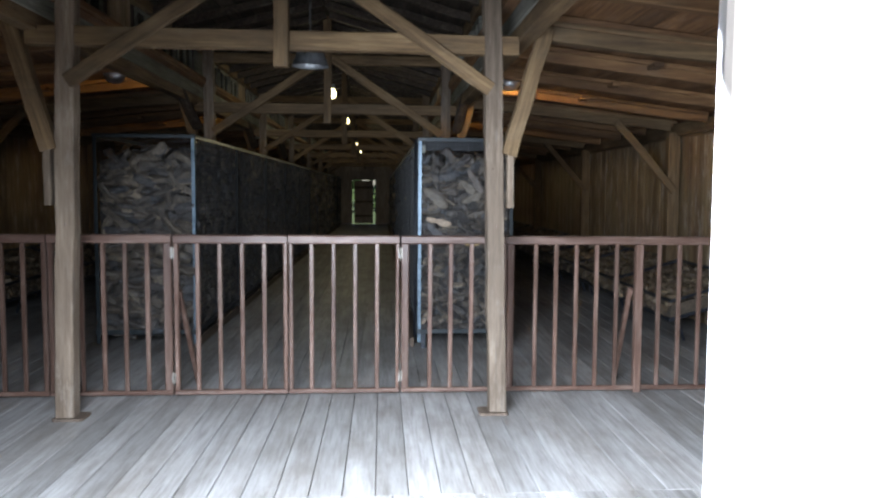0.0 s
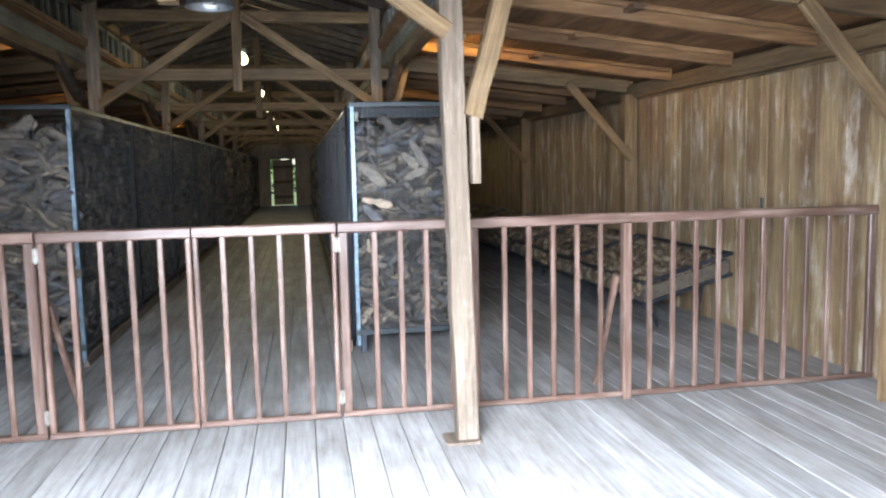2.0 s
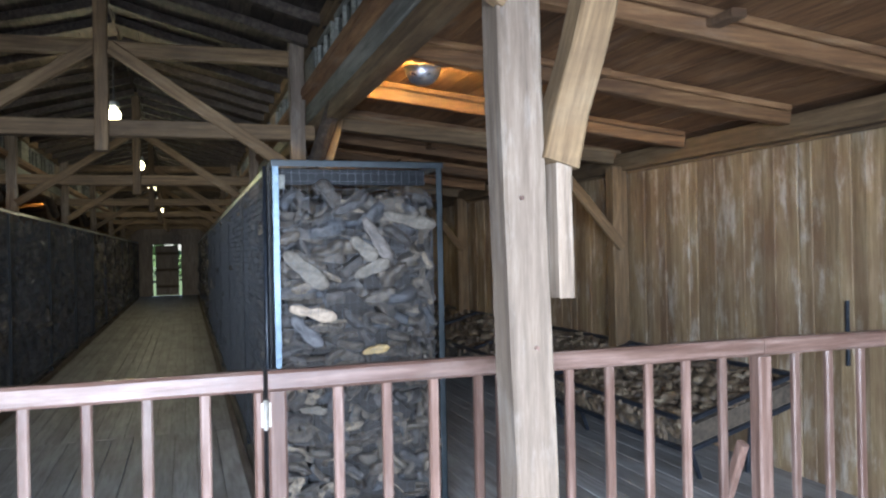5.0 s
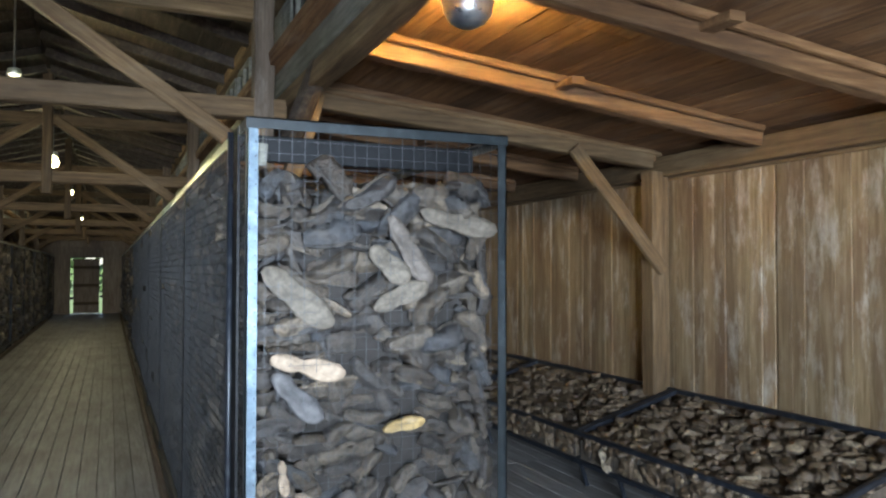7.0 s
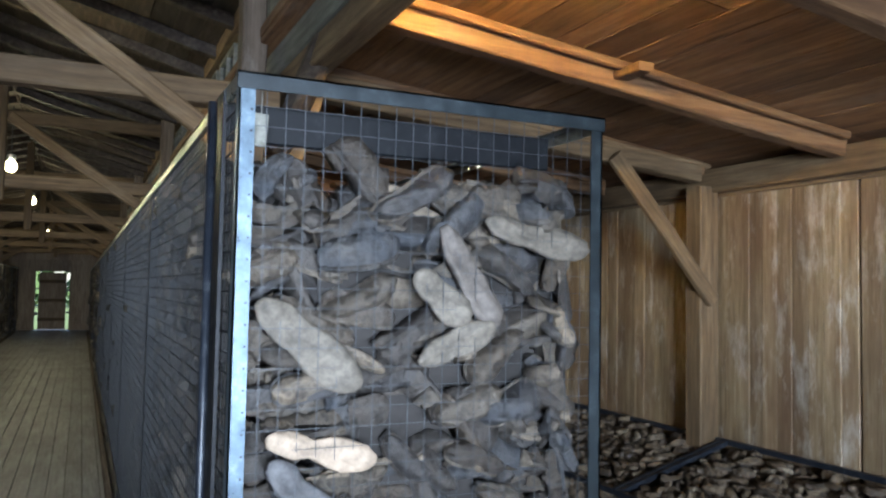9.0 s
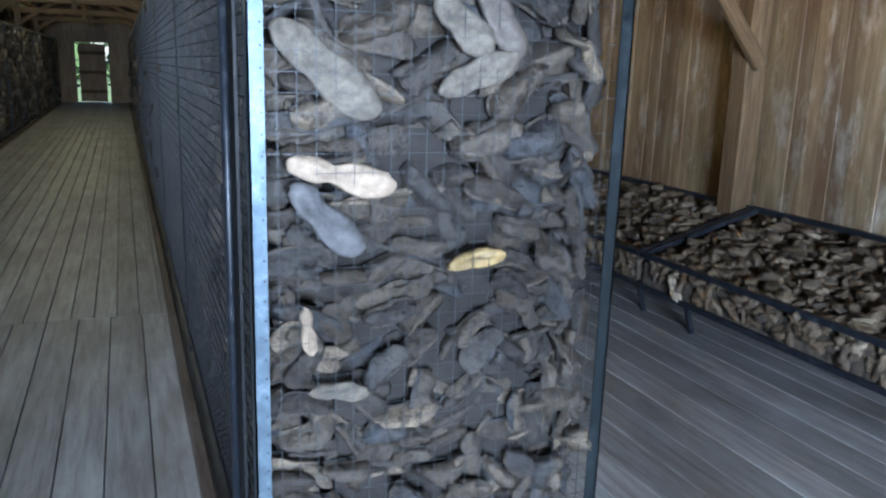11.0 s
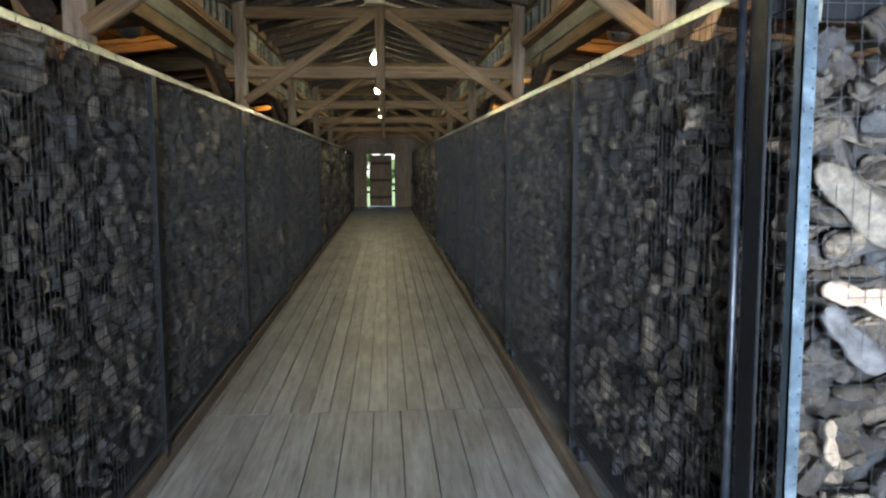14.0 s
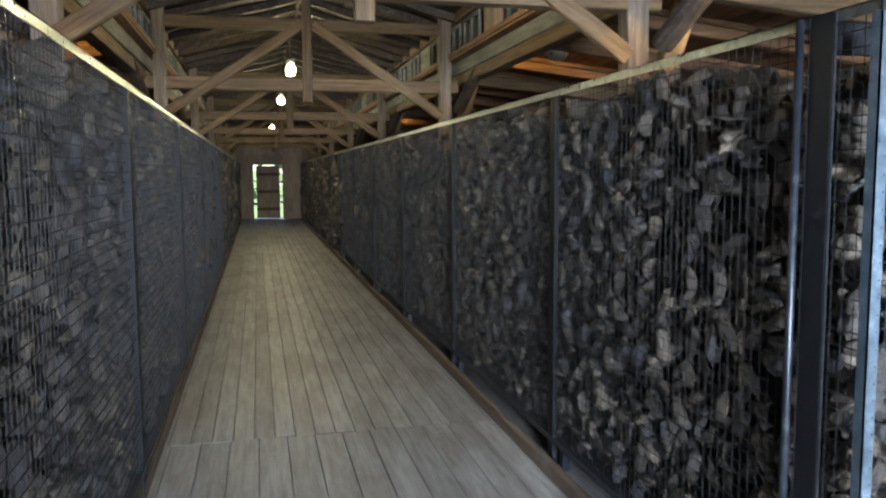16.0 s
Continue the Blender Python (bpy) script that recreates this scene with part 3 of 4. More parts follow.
# ---------- lamps ----------
def pendant(x, y, z, up, lit, label):
    t = thing("pendant_lamp", label, "lamp", "pendant lamps", at=(x, y, z))
    prof = [(0.0, 0.09), (0.035, 0.088), (0.085, 0.075), (0.105, 0.04), (0.13, -0.03), (0.145, -0.07), (0.148, -0.072), (0.141, -0.07), (0.125, -0.03), (0.098, 0.036), (0.0, 0.078)]
    if up:
        prof = [(0.0, -0.085), (0.045, -0.08), (0.085, -0.058), (0.11, -0.015), (0.117, 0.03), (0.121, 0.03), (0.113, 0.026), (0.104, -0.012), (0.08, -0.05), (0.0, -0.075)]
    top = aisle_z(abs(x - MID)) - z + 0.01 if abs(x - MID) > 1.6 else nave_z(abs(x - MID)) - z + 0.02
    if lit and not up:
        prof = [(0.05, 0.10), (0.055, 0.07), (0.06, 0.04), (0.0, 0.04)]
    if not lit:
        part("hook_wire", Shape().tube((-0.10, 0, 0.05), (-0.17, -0.05, 0.03), 0.005, 6).tube((-0.17, -0.05, 0.03), (-0.17, -0.12, 0.16), 0.005, 6), CORD, t)
    part("shade", Shape().lathe(0, 0, prof), SHADE, t, "spun aluminium bowl", True)
    part("cord", Shape().tube((0.0, 0, 0.08) if not up else (0.117, 0, 0.02), (0.0 if not up else 0.117, 0, top), 0.008), CORD, t)
    bz = 0.0 if up else -0.03 if lit else 0.03
    bulb = Shape().lathe(0, 0, [(0.0, bz - 0.09), (0.05, bz - 0.075), (0.072, bz - 0.025), (0.062, bz + 0.025), (0.03, bz + 0.06), (0.0, bz + 0.065)] if not up else [(0.0, bz - 0.05), (0.03, bz - 0.04), (0.04, bz - 0.01), (0.034, bz + 0.02), (0.0, bz + 0.04)], 14)
    ob = part("bulb", bulb, BULB_GLASS if lit else DULL_GLASS, t, "glowing warm bulb" if lit else "", True)
    return t


pendant(-0.67, 6.0, 2.745, False, False, "unlit pendant lamp with a wide spun aluminium shade")
for k in range(1, 6):
    y = 8.15 + 4.62 * k - (0.35 if k == 1 else 0.0)
    pendant(-0.90, y, 3.27, False, True, "lit bare bulb hanging in the nave")
    lamp("nave_bulb", "POINT", pose(-0.90, y - 0.12, 3.13), BULB, (1.0, 0.90, 0.52), 0.05)
for sgn in (-1, 1):
    for k in range(0, 4):
        x, y = MID + sgn * 2.12, 8.28 + 4.65 * k
        pendant(x, y, 2.885, True, True, "aluminium bowl lamp throwing warm light on the aisle ceiling")
        lamp("aisle_bulb", "POINT", pose(x + sgn * 0.02, y, 2.945), 105.0 if k == 0 and sgn > 0 else AISLE_BULB, (1.0, 0.62, 0.17), 0.035)


# ---------- shoes ----------
def shoe_data(seed, flat=False, n=12, stations=8, arc=8, pieces=False):
    """A trodden, dried-out shoe lying along x, toe at +x: welted sole, heel block and a crumpled, half-collapsed upper."""
    r = random.Random(seed)
    length, width = r.uniform(0.24, 0.285), r.uniform(0.082, 0.10)
    tall, bend, twist = r.uniform(0.055, 0.09), r.uniform(-0.02, 0.045), r.uniform(-0.25, 0.25)
    crush = r.uniform(0.35, 0.95)

    def half(c):
        """Half width of the sole at c from -1 (heel) to 1 (toe)."""
        w = max(0.0, 1 - abs(c) ** 3.2) ** 0.5
        return 0.5 * width * w * (0.84 + 0.16 * c) * (1 - 0.2 * math.exp(-((c + 0.2) / 0.3) ** 2))

    def bent(x, y, z):
        c = 2 * x / length
        a = twist * c
        return (x, y * math.cos(a) - z * math.sin(a) + 0.012 * c * c, z * math.cos(a) + y * math.sin(a) + bend * c * c)

    sh = Shape()
    rows = []
    for k, z in ((0.97, 0.0), (1.0, 0.004), (1.0, 0.010), (0.95, 0.014)):
        for i in range(n):
            a = 2 * math.pi * i / n
            c = math.copysign(abs(math.cos(a)) ** 0.75, math.cos(a)) * 0.9869
            rows.append(bent(0.5 * length * c * k, math.copysign(half(c) + 0.004, math.sin(a)) * k * min(1, abs(math.sin(a)) * 3), z))
    fs = [(k * n + i, k * n + (i + 1) % n, (k + 1) * n + (i + 1) % n, (k + 1) * n + i) for k in range(3) for i in range(n)]
    sh.add(rows, fs + [tuple(range(n - 1, -1, -1)), tuple(range(3 * n, 4 * n))])
    heel, upper = Shape(), Shape()
    h0, h1 = -0.49 * length, -0.22 * length
    hv = [bent(x, y, z) for z in (-0.018, 0.001) for x, y in ((h0, -half(-0.9)), (h1, -half(-0.5)), (h1, half(-0.5)), (h0, half(-0.9)))]
    heel.add(hv, [(3, 2, 1, 0), (4, 5, 6, 7), (0, 1, 5, 4), (1, 2, 6, 5), (2, 3, 7, 6), (3, 0, 4, 7)])
    if not flat:
        rows = []
        for k in range(stations):
            u = k / (stations - 1)
            c = -0.97 + 1.94 * u
            h = tall * (0.95 if u < 0.15 else 1.0 if u < 0.5 else 1.0 - 1.1 * (u - 0.5)) * (0.5 if k in (0, stations - 1) else 1)
            open_ = 0.1 < u < 0.5
            for i in range(arc):
                a = math.pi * i / (arc - 1)
                z = 0.012 + h * math.sin(a) ** 0.8 * (crush if open_ and 0.25 < i / (arc - 1) < 0.75 else 1.0)
                y = half(c) * 0.96 * math.cos(a) * (1.0 - 0.25 * math.sin(a))
                j = 0.007 * math.sin(a)
                p = bent(0.5 * length * c, y, z)
                rows.append((p[0] + r.uniform(-j, j), p[1] + r.uniform(-j, j), p[2] + r.uniform(-j, j)))
        fs = [(k * arc + i, k * arc + i + 1, (k + 1) * arc + i + 1, (k + 1) * arc + i) for k in range(stations - 1) for i in range(arc - 1)]
        upper.add(rows, fs + [tuple(range(arc - 1, -1, -1)), tuple(range((stations - 1) * arc, stations * arc))])
    if pieces:
        return [(nm, q) for nm, q in (("sole", sh), ("heel", heel), ("upper", upper)) if q.v]
    sh.add(heel.v, heel.f).add(upper.v, upper.f)
    return sh.v, sh.f


KINDS = [shoe_data(k, False, 10, 6, 6) for k in range(10)] + [shoe_data(30 + k, True, 12) for k in range(2)]
SHOE_MESH = [[(nm, q.mesh(nm, LEATHER, True)) for nm, q in shoe_data(50 + k, k % 7 == 6, 16, 10, 9, True)] for k in range(14)]


def heap(name, poses, label, mat=LEATHER_PILE):
    """Many shoes joined into one heap."""
    verts, faces, k0 = [], [], 0
    for m in poses:
        v, f = KINDS[rng.randrange(len(KINDS))]
        a = np.c_[np.array(v), np.ones(len(v))] @ np.array(m).T
        verts.append(a[:, :3])
        faces += [tuple(i + k0 for i in fc) for fc in f]
        k0 += len(v)
    me = mesh_of(name, np.concatenate(verts).tolist(), faces, mat, True)
    return tagged(new(name, me), label, "shoes", kind="stuff")


def lying(x, y, z, facing, spread=50, scale=1.0):
    """The pose of a shoe whose side or sole shows towards facing ('+x', '-x', '-y', '+z'), tilted at random."""
    tilt = rng.gauss(0, spread)
    roll = rng.choice((90, 90, 60, -60, -90, 0, 180)) + rng.uniform(-30, 30)
    base = pose(0, 0, 0, roll, rng.uniform(-18, 18), 0)
    spin = Matrix.Rotation(radians(tilt), 4, "Y") @ (Matrix.Rotation(math.pi, 4, "Z") if rng.random() < 0.5 else Matrix.Identity(4))
    turn = {"-y": 0, "-x": -90, "+x": 90}.get(facing, 0)
    m = Matrix.Translation((x, y, z)) @ Matrix.Rotation(radians(turn), 4, "Z")
    if facing == "+z":
        m = m @ Matrix.Rotation(radians(90), 4, "X") @ Matrix.Rotation(radians(rng.uniform(0, 360)), 4, "Y")
    return m @ spin @ base @ Matrix.Diagonal((scale * rng.uniform(0.8, 1.0), scale * rng.uniform(1.1, 1.35), scale * rng.uniform(1.1, 1.4), 1))


# ---------- cages ----------
CAGE_T, CAGE_B = 2.245, 0.165
CR0, CR1, CRY, CRS = 0.283, 1.305, 7.90, 2.465
CL0, CL1, CLY, CLS = -3.06, -2.03, 7.94, 2.685


def wire_sheet(p, u, v, nu, nv, r=0.0013):
    """A welded wire sheet from corner p over the vectors u and v, with nu and nv meshes."""
    s = Shape()
    p, u, v = Vector(p), Vector(u), Vector(v)
    for i in range(nu + 1 if nu else 0):
        a = p + u * (i / nu)
        s.tube(a, a + v, r, 4)
    for j in range(nv + 1 if nv else 0):
        a = p + v * (j / nv)
        s.tube(a, a + u, r * 0.8, 4)
    return s


def angle(s, p0, p1, a, b, w=0.038, t=0.005):
    """An angle iron from p0 to p1 with its legs along the unit vectors a and b."""
    p0, p1, a, b = (Vector(q) for q in (p0, p1, a, b))
    for e, o in ((a, b), (b, a)):
        q = [p0, p0 + e * w, p0 + e * w + o * t, p0 + o * t]
        s.add(q + [c + p1 - p0 for c in q], [(3, 2, 1, 0), (4, 5, 6, 7), (0, 1, 5, 4), (1, 2, 6, 5), (2, 3, 7, 6), (3, 0, 4, 7)])
    return s


def cage(x0, x1, y0, y1, inner, front, label):
    """A tall steel cage unit on legs: angle frame, wire mesh on the corridor side and in front, dark backing sheet."""
    t = thing("shoe_cage", label, "cage", "shoe cages")
    ix = x1 if inner > 0 else x0
    for x, a in ((x0, 1), (x1, -1)):
        for y, b in ((y0, 1), (y1 - 0.003, -1)):
            m = FRAME if front and y == y0 and (x == ix) else TEAL_STEEL if front and y == y0 else BLACK_PAINT
            part("corner_post", angle(Shape(), (x, y, CAGE_B - 0.1), (x, y, CAGE_T), (a, 0, 0), (0, b, 0)), m, t, "galvanised angle iron" if m is FRAME else "")
        part("top_rail", angle(Shape(), (x - a * 0.003, y0 - 0.001, CAGE_T + 0.004), (x - a * 0.003, y1 - 0.004, CAGE_T + 0.004), (a, 0, 0), (0, 0, -1), 0.036), TOP_STEEL, t)
        part("bottom_rail", angle(Shape(), (x - a * 0.003, y0 - 0.001, CAGE_B), (x - a * 0.003, y1 - 0.004, CAGE_B), (a, 0, 0), (0, 0, 1), 0.036), DARK_STEEL, t)
        for y in (y0 + 0.05, y1 - 0.06):
            part("leg", Shape().bar((x + a * 0.07, y, 0.0), (x + a * 0.07, y, CAGE_B), 0.05, 0.05, side=(0, 1, 0), cham=0.004), DARK_STEEL, t)
    part("base_tray", Shape().box(x0 + 0.006, x1 - 0.006, y0 + 0.006, y1 - 0.01, CAGE_B + 0.006, CAGE_B + 0.02), DARK_STEEL, t)
    if front:
        part("front_top_rail", angle(Shape(), (x0 - 0.005, y0 - 0.005, CAGE_T + 0.008), (x1 + 0.005, y0 - 0.005, CAGE_T + 0.008), (0, 1, 0), (0, 0, -1), 0.04), TEAL_STEEL, t)
        part("front_bottom_rail", angle(Shape(), (x0 - 0.005, y0 - 0.005, CAGE_B - 0.004), (x1 + 0.005, y0 - 0.005, CAGE_B - 0.004), (0, 1, 0), (0, 0, 1), 0.05), TEAL_STEEL, t)
        part("front_mesh", wire_sheet((x0 + 0.02, y0 + 0.009, CAGE_B + 0.02), (x1 - x0 - 0.04, 0, 0), (0, 0, CAGE_T - CAGE_B - 0.04), 21, 43, 0.0011), WIRE, t, "welded wire mesh")
    nu = round((y1 - y0) / 0.048)
    if y0 < 21:
        part("side_mesh", wire_sheet((ix - inner * 0.008, y0 + 0.02, CAGE_B + 0.02), (0, y1 - y0 - 0.04, 0), (0, 0, CAGE_T - CAGE_B - 0.04), nu, 0, 0.0015), UPRIGHT_WIRE, t, "upright wires of the welded mesh")
        part("side_mesh", wire_sheet((ix - inner * 0.008, y0 + 0.02, CAGE_B + 0.02), (0, y1 - y0 - 0.04, 0), (0, 0, CAGE_T - CAGE_B - 0.04), 0, 42, 0.0026), SIDE_WIRE, t, "level wires of the welded mesh")
    return t


k = 0
y = CRY
while y < 36.5:
    cage(CR0, CR1, y, y + CRS, -1, k == 0, "tall steel mesh cage packed with old shoes")
    y += CRS
    k += 1
R_END = y
y, k = CLY, 0
while y < 36.5:
    step = CLS if k else 2.46
    cage(CL0, CL1, y, y + step, 1, k == 0, "tall steel mesh cage packed with old shoes")
    y += step
    k += 1
L_END = y
# dark stiffening frame just inside the end of the east cage
x, y = CR0 - 0.012, CRY + 0.32
pole = thing("stiffener_frame", "black steel tube and flat bars standing against the cage side", "frame")
part("tube", Shape().tube((x, y, 0.0), (x, y, CAGE_T), 0.013, 12), DARK_STEEL, pole, smooth=True)
part("flat_bar", Shape().bar((x + 0.008, y - 0.095, CAGE_B), (x + 0.008, y - 0.095, CAGE_T), 0.008, 0.11, side=(0, 1, 0)), BLACK_PAINT, pole)
part("head_bar", Shape().bar((x + 0.02, y - 0.10, 2.175), (CR1 - 0.05, y - 0.10, 2.175), 0.02, 0.10, cham=0.004), BLACK_PAINT, pole)

# row of punched holes down the galvanised corner irons
for x, y, sg in ((CR0, CRY, 1), (CL1, CLY, -1)):
    holes = Shape()
    z = CAGE_B
    while z < CAGE_T - 0.03:
        holes.tube((x + sg * 0.030, y - 0.0008, z), (x + sg * 0.030, y + 0.001, z), 0.0032, 7)
        z += 0.05
    tagged(part("hole_row", holes, DARK_STEEL), "row of small dark punched holes in the corner iron", "holes", kind="stuff")

# filler cores behind the shoes, dark in place of shade in the gaps
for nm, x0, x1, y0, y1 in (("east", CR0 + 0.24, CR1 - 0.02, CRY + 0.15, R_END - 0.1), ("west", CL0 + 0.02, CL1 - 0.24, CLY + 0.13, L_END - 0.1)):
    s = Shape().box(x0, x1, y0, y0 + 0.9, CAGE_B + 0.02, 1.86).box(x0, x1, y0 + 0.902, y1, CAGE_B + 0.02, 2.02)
    tagged(part("shoe_heap", s, GAP_SHADE), "plain dark filler box, its colour standing in for shade between the shoes", "shoes", kind="stuff")

# shoes along the corridor sides
for sgn, xf, y0, y1 in ((-1, CR0, CRY + 0.19, R_END), (1, CL1, CLY + 0.19, L_END)):
    ps = []
    y = y0
    while y < y1:
        far = (y - y0) / (y1 - y0)
        step = 0.092 if y < 14 else 0.135 if y < 22 else 0.22
        top = (2.03 if y < y0 + 0.4 else 2.15) + 0.03 * math.sin(y * 1.7) + 0.03 * math.sin(y * 4.1)
        z = CAGE_B + 0.05
        while z < top:
            sc = rng.uniform(0.46, 0.68) if step < 0.12 else rng.uniform(0.7, 0.95) if step < 0.2 else 1.2
            ps.append(lying(xf - sgn * rng.uniform(0.06, 0.21), y + rng.uniform(-0.06, 0.06), z + rng.uniform(-0.04, 0.04), "-x" if sgn < 0 else "+x", 70, sc))
            z += step * 0.66
        y += step
    heap("shoe_heap", ps, "heap of grey-brown old leather shoes behind mesh")

# top of the heaps, seen through the mesh above
ps = []
for x0, x1, y0, y1 in ((CR0 + 0.1, CR1 - 0.08, CRY + 0.12, 14.0), (CL0 + 0.08, CL1 - 0.1, CLY + 0.12, 12.0)):
    y = y0
    while y < y1:
        for i in range(6):
            ps.append(lying(rng.uniform(x0, x1), y, (1.9 if y < y0 + 0.8 else 2.06) + rng.uniform(-0.04, 0.09), "+z", 30))
        y += 0.13
heap("shoe_heap", ps, "loose old shoes lying on top of the packed heap")

# aisle side of the first east cage
ps = []
y = CRY + 0.10
while y < CRY + 2.4:
    z = CAGE_B + 0.05
    while z < 2.0:
        ps.append(lying(CR1 - rng.uniform(0.06, 0.17), y + rng.uniform(-0.05, 0.05), z + rng.uniform(-0.03, 0.03), "+x", 60, rng.uniform(0.6, 0.8)))
        z += 0.075
    y += 0.11
heap("shoe_heap", ps, "heap of grey-brown old shoes on the aisle side of the cage")

# end of the west cage
ps = []
z = CAGE_B + 0.05
while z < 2.02:
    x = CL0 + 0.145
    while x < CL1 - 0.13:
        ps.append(lying(x + rng.uniform(-0.04, 0.04), CLY + rng.uniform(0.05, 0.10), z + rng.uniform(-0.03, 0.03), "-y", 28))
        x += 0.125
    z += 0.066
heap("shoe_heap", ps, "stacked grey-brown old shoes behind the mesh of the cage end")


# end of the east cage: single shoes
def put_shoe(mesh, m, label):
    """One loose sole (a mesh), or a shoe of sole, heel and upper (a list of named meshes)."""
    ob = new("shoe", None if isinstance(mesh, list) else mesh)
    ob.matrix_world = m
    if isinstance(mesh, list):
        ob.empty_display_size = 0.05
        for nm, me in mesh:
            new(nm, me).parent = ob
    return tagged(ob, label, "shoe", "shoes in the cage end")


z = CAGE_B + 0.05
while z < 2.02:
    x = CR0 + 0.075 + rng.uniform(0, 0.04)
    while x < CR1 - 0.05:
        big = z > 1.35
        near = min(x - CR0, CR1 - x)
        size = rng.uniform(0.82, 1.02) if big else rng.uniform(0.52, 0.74)
        size = min(size, max(0.42, near / 0.145))
        m = lying(x, CRY + rng.uniform(0.085, 0.19), z + rng.uniform(-0.02, 0.02), "-y", 30 if z > 1.0 else 40, size)
        put_shoe(SHOE_MESH[rng.randrange(len(SHOE_MESH))], m, "flattened grey-brown old leather shoe in the stack")
        x += (rng.uniform(0.12, 0.16) if big else rng.uniform(0.085, 0.112)) * (0.7 if near < 0.12 else 1.0)
    side = Matrix.Translation((CR1 - 0.085, CRY + rng.uniform(0.06, 0.10), z)) @ Matrix.Rotation(radians(rng.uniform(62, 108)), 4, "Y")
    put_shoe(SHOE_MESH[rng.randrange(len(SHOE_MESH))], side @ lying(0, 0, 0, "-y", 6, rng.uniform(0.42, 0.55)), "small grey-brown old shoe wedged upright beside the corner iron")
    z += 0.071 if z > 1.35 else 0.058


def sole_mesh(name, length, width, mat, waist=0.26):
    """A loose worn sole, thick at the edge, dished in the middle."""
    n, s = 26, Shape()
    vs = []
    for k, h in ((0.97, -0.012), (1.0, 0.0), (0.97, 0.009), (0.75, 0.012), (0.35, 0.010)):
        for i in range(n):
            a = 2 * math.pi * i / n
            c, q = math.cos(a), math.sin(a)
            c = math.copysign(abs(c) ** 0.8, c)
            w = 0.5 * width * (0.88 + 0.12 * c) * (1 - waist * math.exp(-((c + 0.12) / 0.26) ** 2))
            j = rng.uniform(-0.003, 0.003)
            vs.append((0.5 * length * c * k + j, w * q * k + j, h + 0.004 * math.sin(3 * a) + 0.035 * (c * k) ** 2 * 0.5 + j))
    fs = [(k * n + i, k * n + (i + 1) % n, (k + 1) * n + (i + 1) % n, (k + 1) * n + i) for k in range(4) for i in range(n)]
    fs += [tuple(range(n - 1, -1, -1)), tuple(range(4 * n, 5 * n))]
    return s.add(vs, fs).mesh(name, mat, True)


def show_sole(x, z, tilt, length, width, mat, label, y=CRY + 0.024):
    m = Matrix.Translation((x, y, z)) @ Matrix.Rotation(radians(tilt), 4, "Y") @ pose(0, 0, 0, 90 + rng.uniform(-14, 14), 0, 0)
    put_shoe(sole_mesh("shoe", length, width, mat, 0.5 if mat is PALE_SOLE else 0.26), m, label)


show_sole(0.505, 1.362, 14, 0.285, 0.095, PALE_SOLE, "pale bleached shoe sole, brightest in the stack")
show_sole(0.468, 1.615, 40, 0.33, 0.13, GREY_SOLE, "large pale grey worn shoe sole")
show_sole(0.815, 1.735, 40, 0.20, 0.11, GREY_SOLE, "short pale grey shoe sole")
show_sole(0.86, 1.615, -22, 0.24, 0.10, GREY_SOLE, "pale grey shoe sole lying on its side")
show_sole(0.895, 1.79, 58, 0.31, 0.10, plain("brown_grey_leather", (0.095, 0.08, 0.068), 0.7, 28, 0.5), "long brown-grey shoe standing on its toe")
show_sole(0.465, 1.255, 46, 0.25, 0.105, plain("slate_leather", (0.085, 0.083, 0.085), 0.65, 28, 0.5), "slate grey shoe sole")

show_sole(0.874, 1.131, -8, 0.17, 0.06, plain("yellow_brown_leather", (0.30, 0.21, 0.09), 0.55, 30, 0.5), "small yellow-brown shoe wedged in the stack")
show_sole(0.422, 0.975, 84, 0.13, 0.045, PALE_SOLE, "thin pale strip of sole standing upright")
show_sole(0.50, 0.80, 8, 0.16, 0.06, GREY_SOLE, "short pale grey sole low in the stack")
show_sole(1.10, 1.90, 12, 0.34, 0.10, GREY_SOLE, "long dusty sole lying on top of the stack")

tagged(part("paper_tag", Shape().bar((CR0 + 0.06, CRY + 0.06, 2.09), (CR0 + 0.065, CRY + 0.06, 2.17), 0.035, 0.004, side=(0, 1, 0), cham=0.001).tube((CR0 + 0.065, CRY + 0.06, 2.17), (CR0 + 0.065, CRY + 0.06, CAGE_T), 0.0012, 4), PALE), "small pale tag hanging inside the cage corner", "tag")

# ---------- trays along the walls ----------
TX0, TX1, TZ0, TZ1 = 3.11, 4.03, 0.49, 0.75


